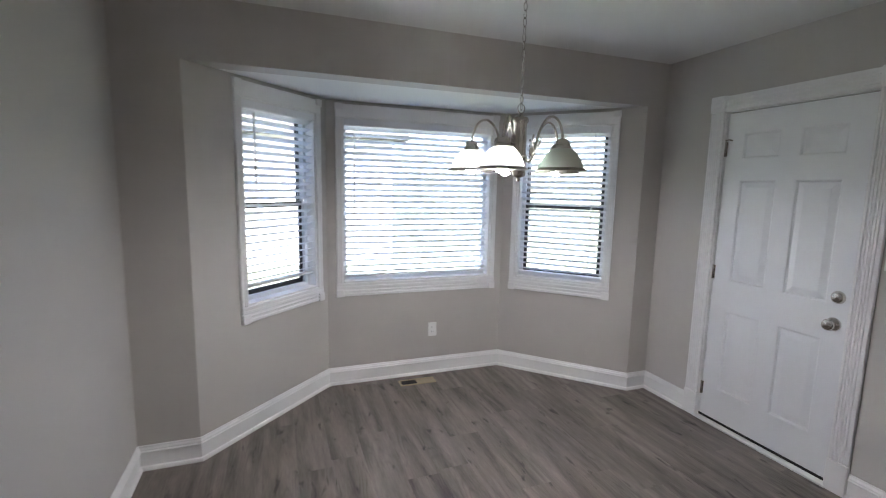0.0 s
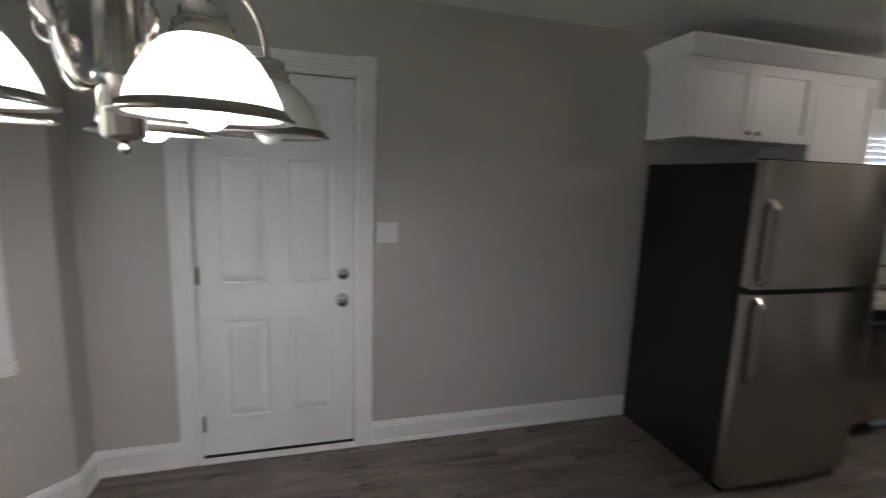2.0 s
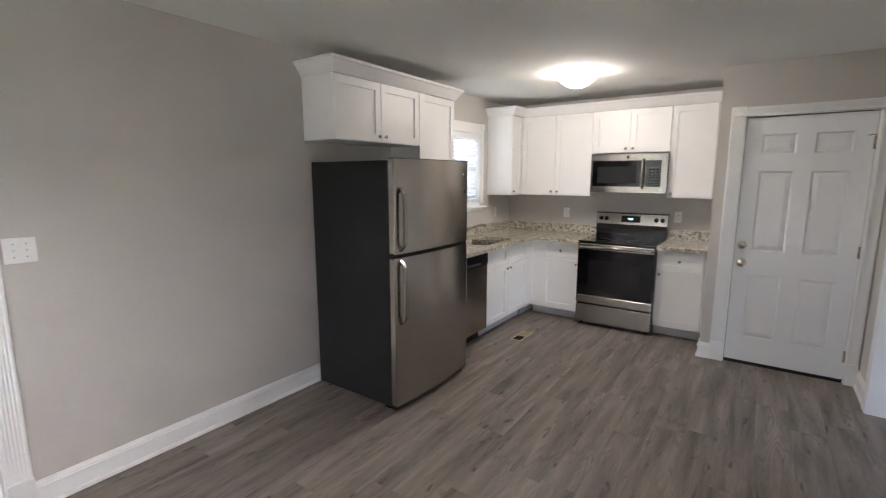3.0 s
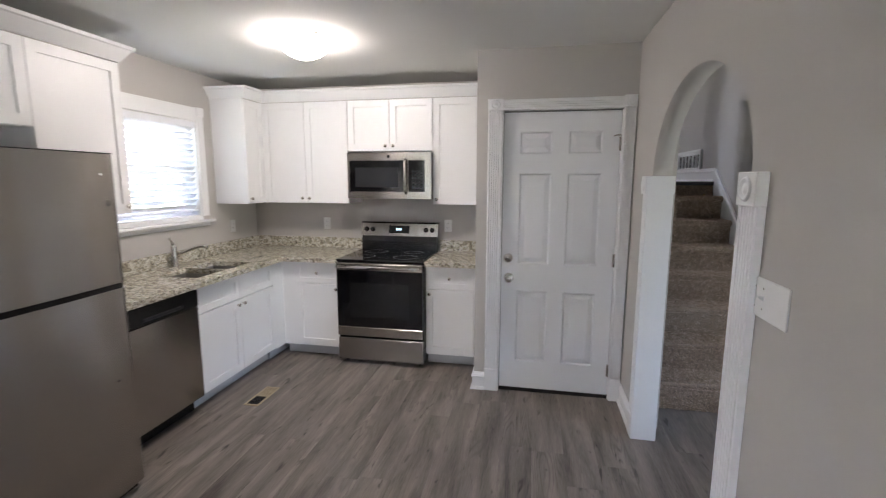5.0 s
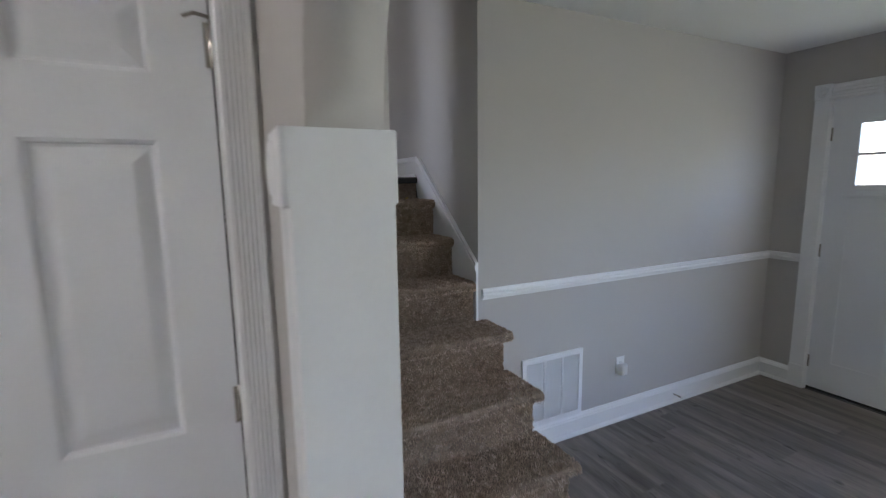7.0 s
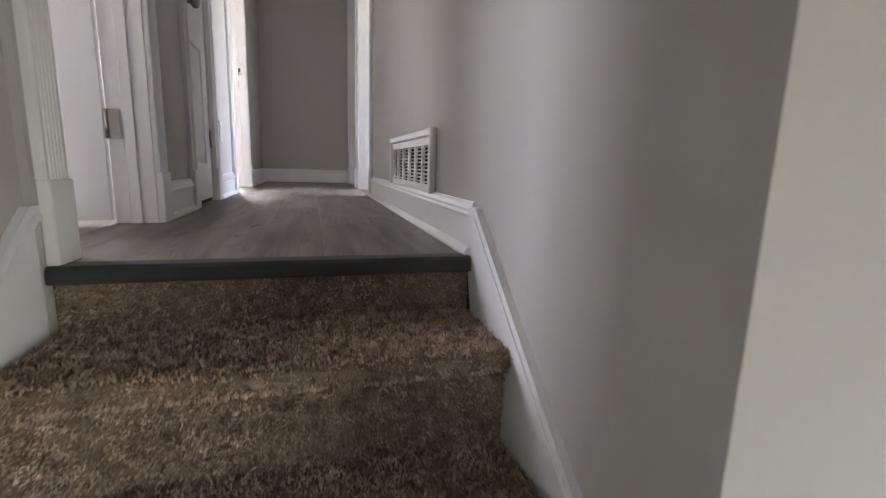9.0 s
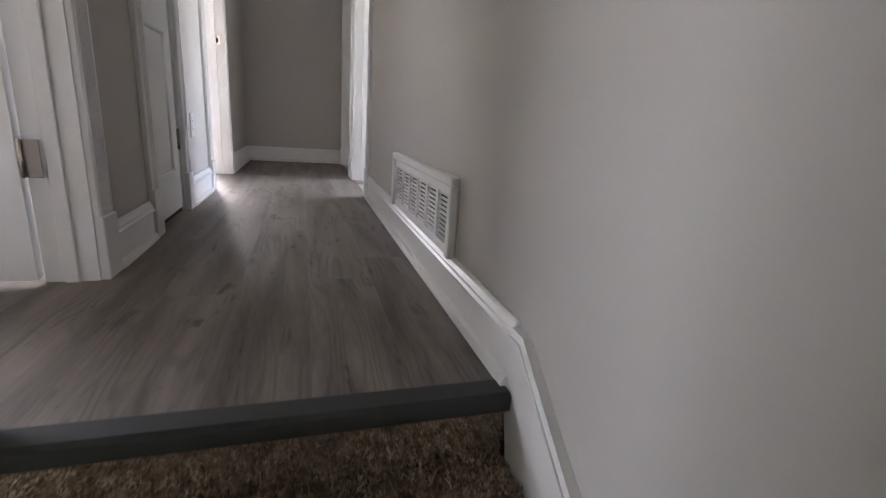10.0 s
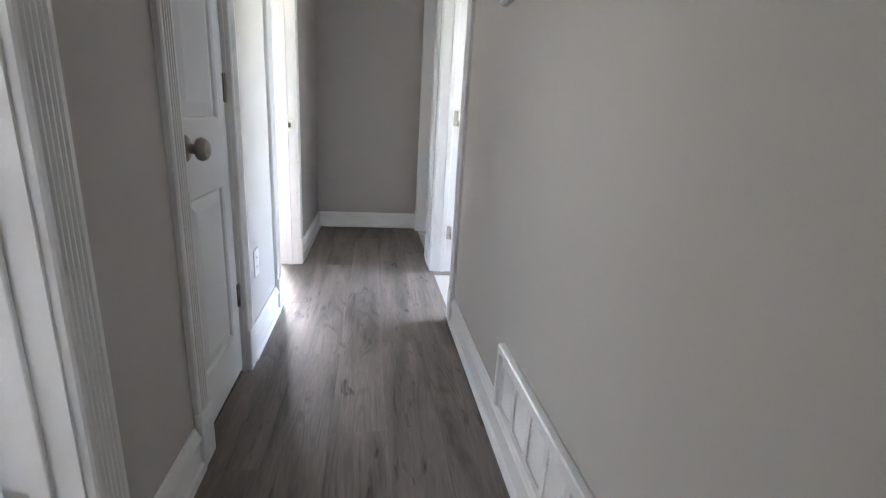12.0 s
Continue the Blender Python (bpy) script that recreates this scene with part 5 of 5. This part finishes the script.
pile(XR + 0.016, XS, lambda u: (LY - 0.026, RISE * 7 + u * (LZ - 0.036 - RISE * 7), 1.0, 0.05), 8000, tops)
part("landing_nosing", prism([(LY - 0.055, LZ - 0.012), (LY - 0.055, LZ + 0.002), (LY - 0.010, LZ + 0.003), (LY - 0.001, LZ - 0.004), (LY, LZ - 0.014), (LY - 0.001, LZ - 0.032), (LY - 0.010, LZ - 0.036), (LY - 0.02, LZ - 0.03), (LY - 0.02, LZ - 0.012)], XH - 0.003 - (XR + 0.016), "x", None, XR + 0.016), M_NOSE, stair, "dark grey vinyl landing nosing")


def stringer(x, sgn, y_low, name):
    """A white skirt board that follows the stairs and turns level at the landing."""
    kz, ky, slope = LZ + 0.122, LY + 0.015, 0.80
    top = lambda y: kz - (y - ky) * slope
    low = max(0.0, top(y_low) - 0.45)
    prof = [(LY - 0.03, LZ - 0.05), (LY - 0.03, kz), (ky, kz), (y_low, top(y_low)), (y_low, low), (ky + 0.1, LZ - 0.5)]
    bm = prism(prof, 0.013, "x", None, x if sgn > 0 else x - 0.013)
    for a, b, t in ((0.0, 0.016, 0.004), (0.016, 0.030, 0.008)):
        cap = [(LY - 0.03, kz - b), (LY - 0.03, kz - a), (ky - a * 0.45, kz - a), (y_low, top(y_low) - a * 1.28), (y_low, top(y_low) - b * 1.28), (ky - b * 0.45, kz - b)]
        prism(cap, t, "x", bm, x + 0.013 if sgn > 0 else x - 0.013 - t)
    return solid(name, bm, M_TRIM, "white painted stair skirt board with a moulded cap", "stair skirt", "structure")


stringer(XR, 1, YL + 0.002, "skirt_right")
stringer(XSL, -1, 0.16, "skirt_left")
scrap = thing("paper_scrap", pose(-1.03, -1.50, RISE * 7 + 0.012, 8, 5, 30), "small yellow scrap lying on the carpet", "scrap")
part("scrap", tube([(-0.012, 0, 0), (-0.004, 0.004, 0.003), (0.006, 0.002, 0.002), (0.013, -0.004, 0)], [0.002, 0.004, 0.0035, 0.002], 6), material("yellow_paper", (0.55, 0.36, 0.05), 0.7), scrap)

# ---- living room ----
def chair_rail(points):
    prof = [(0, 0), (0.010, 0), (0.012, 0.010), (0.020, 0.016), (0.022, 0.026), (0.014, 0.034), (0.018, 0.042), (0.014, 0.056), (0, 0.058)]
    bm = bmesh.new()
    pts, rings = [Vector(p) for p in points], []
    for i, p in enumerate(pts):
        d0 = (p - pts[i - 1]).normalized() if i else (pts[1] - p).normalized()
        d1 = (pts[i + 1] - p).normalized() if i < len(pts) - 1 else d0
        n0, n1 = Vector((-d0.y, d0.x)), Vector((-d1.y, d1.x))
        n = (n0 + n1).normalized()
        n = n / n.dot(n0)
        rings.append([bm.verts.new((p.x + n.x * a, p.y + n.y * a, 0.928 + b)) for a, b in prof])
    for a, b in zip(rings, rings[1:]):
        for j in range(len(prof)):
            bm.faces.new((a[j], a[(j + 1) % len(prof)], b[(j + 1) % len(prof)], b[j]))
    bm.faces.new(rings[0]), bm.faces.new(rings[-1][::-1])
    bmesh.ops.recalc_face_normals(bm, faces=bm.faces)
    return solid("chair_rail", bm, M_TRIM, "white moulded chair rail along the living room wall", "chair rail")


chair_rail([(XW, FD[0] - 0.1), (XW, YL), (XR - 0.02, YL)])


def grille(m, w, h, cols, name, label, rows, frame=0.03, proud=0.012, wide_frame=0.0, gap=0.012):
    t = thing(name, m, label, "grille")
    lane = (w - 2 * frame + gap) / cols
    holes = [(frame + lane * i, frame + lane * (i + 1) - gap, frame, h - frame) for i in range(cols)]
    part("frame", sheet(0, w, 0, h, 0, proud, holes), M_TRIM, t)
    # thin dark sheet on the wall paints the shade behind the louvres
    part("duct_shade", boxes((frame - 0.004, w - frame + 0.004, 0.0004, 0.0015, frame - 0.004, h - frame + 0.004)), M_DARK, t)
    me = mesh_of("louvre", prism([(0.003, 0.0), (0.0105, -0.0045), (0.0115, -0.0035), (0.004, 0.0012)], lane - gap, "x"), M_TRIM)
    for x0, *_ in holes:
        for k in range(rows):
            part("louvre", me, None, t, m=pose(x0, 0, frame + (h - 2 * frame) * (k + 0.75) / rows))
    if wide_frame:
        f = wide_frame
        for a, b, c, d in ((-f, w + f, h, h + f), (-f, 0, 0, h), (w, w + f, 0, h)):
            part("trim", boxes((a, b, 0, 0.024, c, d), bevel=0.004), M_TRIM, t)
    return t


grille(pose(-1.876, YL, 0.136), 0.44, 0.41, 3, "return_grille", "white steel return air grille low on the wall", 34, 0.028)
t = outlet(pose(-2.2, YL, 0.37), "white wall outlet with a plugged-in device")
part("plugged_device", boxes((-0.03, 0.03, 0.0066, 0.045, -0.055, 0.015), bevel=0.008), M_PLATE, t, "small white plug-in device")
stop = thing("door_stop", pose(-2.72, YL + 0.014, 0.06), "small nickel spring door stop on the baseboard", "door stop")
part("spring", tube([(0, 0, 0), (0, 0.03, 0.002), (0, 0.06, 0.0)], 0.005, 8), M_NICKEL, stop)
part("tip", lathe([(0, 0.012), (0.008, 0.01), (0.008, 0)], 12, m=pose(0, 0.06, 0, -90, 0, 0)), M_PLATE, stop)

# front door
fm = pose(XW, 0, 0, 0, 0, -90)
door_casing(fm, -FD[1], -FD[0], 2.055, "door_casing_3", "white casing of the front door", jamb=0.15, flutes=0)
fd = thing("door_3", fm @ pose(-FD[1] + 0.003, -0.02, 0.022), "closed white craftsman front door with six small panes", "door", kind="structure")
FWD = FD[1] - FD[0] - 0.006
win = (0.155, FWD - 0.155, 1.45, 1.865)
pan = [(0.13, FWD / 2 - 0.045, 0.2, 1.29), (FWD / 2 + 0.045, FWD - 0.13, 0.2, 1.29)]
leaf = part("leaf", sheet(0, FWD, 0, 2.03, -0.04, 0, [win]), M_DOOR, fd)
for x0, x1, z0, z1 in pan:
    part("panel_moulding", sheet(x0, x1, z0, z1, 0.0, 0.006, [(x0 + 0.012, x1 - 0.012, z0 + 0.012, z1 - 0.012)]), M_DOOR, leaf)
part("ledge", boxes((0.1, FWD - 0.1, 0, 0.02, 1.375, 1.395), bevel=0.003), M_DOOR, leaf)
cw, chh = (win[1] - win[0]) / 3, (win[3] - win[2]) / 2
for i in range(3):
    for k in range(2):
        p = part("pane", boxes((win[0] + cw * i + 0.008, win[0] + cw * (i + 1) - 0.008, -0.022, -0.018, win[2] + chh * k + 0.008, win[2] + chh * (k + 1) - 0.008)), M_GLASS, leaf)
        p.visible_shadow = False
for i in range(4):
    x = win[0] + cw * i
    part("muntin", boxes((x - 0.009, x + 0.009, -0.032, 0.004, win[2], win[3])), M_DOOR, leaf)
for k in range(3):
    z = win[2] + chh * k
    part("muntin", boxes((win[0] + 0.009, win[1] - 0.009, -0.031, 0.003, z - 0.009, z + 0.009)), M_DOOR, leaf)
# dark strip added to stop leaking light and draw the shade line below
part("door_foot_shade", boxes((0.0, FWD, -0.039, -0.004, -0.0218, -0.0005)), M_DARK, fd, "dark strip painting the shade under the front door")
for z in (0.19, 1.0, 1.80):
    hinge(FWD + 0.002, z, fd)
round_hardware("door_knob", 0.07, 0.90, KNOB, fd, M_NICKEL, "satin nickel door knob")

# ---- upper hall ----
def hall_left(y, z=LZ):
    return pose(XH, y, z, 0, 0, 90)


def hall_right(y, z=LZ):
    return pose(XR, y, z, 0, 0, -90)


door_casing(hall_left(0), -2.29, -1.69, 2.035, "door_casing_4", "white fluted casing of the open bedroom door", w1=0.088, w=0.088, stop=True)
leaf4 = thing("door_4", pose(XH + 0.125, -2.262, LZ + 0.012, 0, 0, 2), "open white panel door swung into the side room", "door", kind="structure")
door_leaf(leaf4, 0.58, 2.01, [(0.1, 0.48, 0.2, 0.82), (0.1, 0.48, 1.0, 1.85)])
for z in (0.305, 1.0, 1.75):
    part("hinge", boxes((-0.048, -0.010, 0.0, 0.003, z - 0.045, z + 0.045), bevel=0.001), M_PEWTER, leaf4, "satin nickel hinge leaf")
    part("hinge_pin", lathe([(0, -0.047), (0.006, -0.045), (0.006, 0.045), (0, 0.047)], 10, m=pose(-0.011, 0.006, z)), M_NICKEL, leaf4)

door_casing(hall_left(0), -3.25, -2.81, 2.035, "door_casing_5", "white casing of the linen closet", w=0.075, flutes=4)
cl = thing("door_5", hall_left(-3.247, LZ + 0.018) @ pose(0, -0.012, 0), "closed narrow white two-panel closet door", "door", kind="structure")
door_leaf(cl, 0.434, 2.01, [(0.075, 0.36, 0.17, 0.72), (0.075, 0.36, 0.93, 1.86)])
round_hardware("door_knob", 0.375, 0.86, KNOB, cl, M_PEWTER, "satin nickel door knob")
for z in (0.30, 1.03, 1.76):
    hinge(-0.001, z, cl)
# near-black filler paints the shade under the closet leaf
solid("closet_gap_shade", boxes((-3.247, -2.813, -0.05, -0.016, 0.0, 0.0178)), M_DARK, "dark strip painting the shade under the closet door", "door gap", m=hall_left(0))

door_casing(hall_left(0), -4.60, -3.90, 2.035, "door_casing_6", "white casing of the bathroom opening", w=0.075, stop=True)
strike = thing("strike_plate", pose(XH + 0.035, -4.592, LZ + 0.90), "satin nickel strike plate on the jamb", "strike plate")
part("plate", boxes((-0.02, 0.02, 0.0, 0.002, -0.03, 0.03), bevel=0.0007), M_NICKEL, strike)
part("slot", boxes((-0.008, 0.008, 0.002, 0.0024, -0.014, 0.014)), M_DARK, strike)

door_casing(hall_right(0), 3.735, 4.475, 2.035, "door_casing_7", "white fluted casing of the rear room opening", w=0.08, stop=True)
for z in (0.27, 1.0, 1.75):
    h = thing("jamb_hinge", pose(XR - 0.085, -4.468, LZ + z), "satin nickel hinge on the white jamb", "hinge", "jamb hinges")
    part("hinge_leaf", boxes((-0.018, 0.018, 0.0, 0.0025, -0.045, 0.045)), M_NICKEL, h)
    part("hinge_pin", lathe([(0, -0.047), (0.006, -0.045), (0.006, 0.045), (0, 0.047)], 10, m=pose(-0.02, 0.005, 0)), M_NICKEL, h)
door_casing(hall_right(0), 4.80, 5.60, 2.035, "door_casing_8", "white fluted casing of the hall end door", w=0.08)
d8 = thing("door_6", hall_right(-4.803, LZ + 0.012) @ pose(0, -0.07, 0), "closed white six-panel door at the hall end", "door", kind="structure")
door_leaf(d8, 0.794, 2.01, six_panels(0.794))

baseboard([(XH, -2.727), (XH, -2.38)], LZ)
baseboard([(XH, -3.822), (XH, -3.328)], LZ)
baseboard([(XR, YF), (XH, YF), (XH, -4.678)], LZ)
baseboard([(XR, LY - 0.03), (XR, -3.652)], LZ)
baseboard([(XR, -4.558), (XR, -4.717)], LZ)
grille(hall_right(-2.03, LZ + 0.128), 0.75, 0.185, 6, "hall_grille", "white louvred wall grille above the hall baseboard", 10, 0.026, 0.012, 0.026, 0.022)
outlet(hall_left(-3.48, LZ + 0.372), "white wall outlet in the hall")
th = thing("thermostat", hall_right(-3.07, LZ + 1.342), "small grey thermostat high on the hall wall", "thermostat")
part("body", boxes((-0.055, 0.055, 0.0, 0.026, 0.0, 0.085), bevel=0.005), M_TOE, th)
part("cover", boxes((-0.048, 0.048, 0.0262, 0.031, 0.008, 0.077), bevel=0.002), M_PLATE, th)
part("display", boxes((-0.030, 0.030, 0.0312, 0.0322, 0.036, 0.066)), M_CHAR, th, "dark display")
# ---- lamps added in the windows of rooms that the camera does not enter ----
# front, side and rear windows are unseen; their lamps brighten living room and hall
window_lamp("window_fill_front", look((XW - 0.1, 2.3, 1.4), (-2.0, 1.0, 2.0)), 1.9, 1.3, 0.62)
window_lamp("window_fill_side", look((2.17, -3.12, LZ + 1.35), (0.2, -2.75, LZ + 0.4)), 0.75, 1.25, 1.9)
window_lamp("sky_light_bath", look(((BW[0] + BW[1]) / 2, YF - 0.05, (BW[2] + BW[3]) / 2), ((BW[0] + BW[1]) / 2 - 0.1, 0, LZ + 0.4)), BW[1] - BW[0] - 0.06, BW[3] - BW[2] - 0.06, 1.0)
window_lamp("window_fill_rear", look((-3.35, -4.6, LZ + 1.4), (0, -4.0, LZ + 0.6)), 1.3, 1.2, 1.3)
bw = thing("window_bath", pose(BW[0], YF, BW[2]), "white framed window of the bathroom", "window", kind="structure")
part("frame", sheet(-0.06, BW[1] - BW[0] + 0.06, -0.06, BW[3] - BW[2] + 0.06, 0, 0.018, [(0.0, BW[1] - BW[0], 0.0, BW[3] - BW[2])]), M_TRIM, bw)
part("sill", boxes((-0.08, BW[1] - BW[0] + 0.08, 0.0185, 0.05, -0.03, 0.0), bevel=0.004), M_TRIM, bw)

# ---- outdoors ----
solid("ground", boxes((-400, 400, -400, 400, -0.9, -0.6)), M_GRASS, "green lawn round the house", "lawn")
house = thing("neighbour_house", pose(-0.2, 15.5, -0.6), "pale neighbouring house with white windows", "house")
part("wall", boxes((-4.5, 4.0, 0, 6, 0, 3.4)), M_SIDING, house)
part("roof", prism([(-0.5, 3.4), (6.5, 3.4), (3, 5.4)], 9.3, "x", None, -4.9), M_ROOF, house)
for x in (-3.2, -0.6, 2.0):
    w_ = part("window", boxes((x, x + 1.1, -0.06, 0.0, 1.0, 2.4), bevel=0.01), M_VINYL, house)
    for i in range(2):
        for k in range(3):
            part("pane", boxes((x + 0.08 + i * 0.49, x + 0.52 + i * 0.49, -0.075, -0.06, 1.08 + k * 0.43, 1.46 + k * 0.43)), M_CURTAIN, w_)
rng = random.Random(5)


def tree(x, y, h):
    t = thing("tree", pose(x, y, -0.6), "broad leafy green tree on the lawn", "tree", "garden trees")
    trunk = tube([(0, 0, 0), (0.05, 0.02, h * 0.25), (0.0, 0.08, h * 0.5), (0.1, 0.0, h * 0.8)], [0.2, 0.15, 0.11, 0.04], 10)
    for i in range(7):
        a, z = rng.uniform(0, 6.28), h * rng.uniform(0.3, 0.7)
        tube([(0, 0, z), (0.6 * math.cos(a), 0.6 * math.sin(a), z + 0.5), (1.3 * math.cos(a), 1.3 * math.sin(a), z + 0.9)], [0.06, 0.04, 0.015], 6, trunk)
    part("trunk", trunk, M_BARK, t)
    verts, faces = [], []
    for _ in range(3200):
        u, a = rng.random() ** 0.5, rng.uniform(0, 6.283)
        z = h * (0.28 + 0.72 * rng.random())
        r = h * 0.36 * math.sin(math.pi * min(0.97, max(0.05, (z / h - 0.2) / 0.82))) ** 0.6 * u * (0.8 + 0.3 * math.sin(3 * a + z))
        c = Vector((r * math.cos(a), r * math.sin(a), z))
        e, f = Vector((rng.gauss(0, 1), rng.gauss(0, 1), rng.gauss(0, 1))).normalized() * 0.16, Vector((rng.gauss(0, 1), rng.gauss(0, 1), rng.gauss(0, 1))).normalized() * 0.08
        k = len(verts)
        verts += [c - e, c + f, c + e, c - f]
        faces.append((k, k + 1, k + 2, k + 3))
    me = bpy.data.meshes.new("crown")
    me.from_pydata(verts, [], faces)
    me.materials.append(M_LEAF)
    part("crown", me, None, t)


for x, y, h in ((26.0, 24.0, 8.0), (42.0, 9.0, 7.0), (45.0, 0.0, 8.0), (-14.0, 30.0, 7.0), (-22, 2.0, 7.0)):
    tree(x, y, h)

# ---- floor boards, last ----
def boards(parent, x0, x1, y0, y1, z, w=0.182, length=1.22, seed=1, clip=None):
    """Vinyl planks laid along y with staggered ends."""
    r = random.Random(seed)
    meshes = {}
    x = x0
    while x < x1 - 0.01:
        wide = min(w, x1 - x)
        y = y0 - r.uniform(0, length)
        while y < y1:
            a, b = max(y, y0), min(y + length, y1)
            if b - a > 0.02 and (clip is None or clip(x + wide / 2, (a + b) / 2)):
                key = (round(wide, 3), round(b - a, 3))
                if key not in meshes:
                    bm = bmesh.new()
                    g, e, lw, ll = 0.0001, 0.0003, key[0] / 2, key[1] / 2
                    lo = [bm.verts.new(p) for p in ((-lw + g, -ll + g, -0.0055), (lw - g, -ll + g, -0.0055), (lw - g, ll - g, -0.0055), (-lw + g, ll - g, -0.0055))]
                    mi = [bm.verts.new((v.co.x, v.co.y, -0.0003)) for v in lo]
                    hi = [bm.verts.new((v.co.x - math.copysign(e, v.co.x), v.co.y - math.copysign(e, v.co.y), 0)) for v in lo]
                    for p, q in ((lo, mi), (mi, hi)):
                        for i in range(4):
                            bm.faces.new((p[i], p[(i + 1) % 4], q[(i + 1) % 4], q[i]))
                    bm.faces.new(hi)
                    meshes[key] = mesh_of("plank", bm, M_FLOOR)
                part("plank", meshes[key], None, parent, m=Matrix.Translation((x + wide / 2, (a + b) / 2, z)))
            y += length
        x += w


floor_ob, landing_ob = bpy.data.objects["floor"], bpy.data.objects["floor_landing"]
boards(floor_ob, XL, XE, YK, YB, 0.0, seed=3, clip=lambda x, y: not (y < -0.75 and x > 0.98))
boards(floor_ob, XW, XL, YL, 3.4, 0.0, seed=4)
boards(landing_ob, XR, XH + 0.12, YF, LY - 0.055, LZ, seed=7, w=0.18)
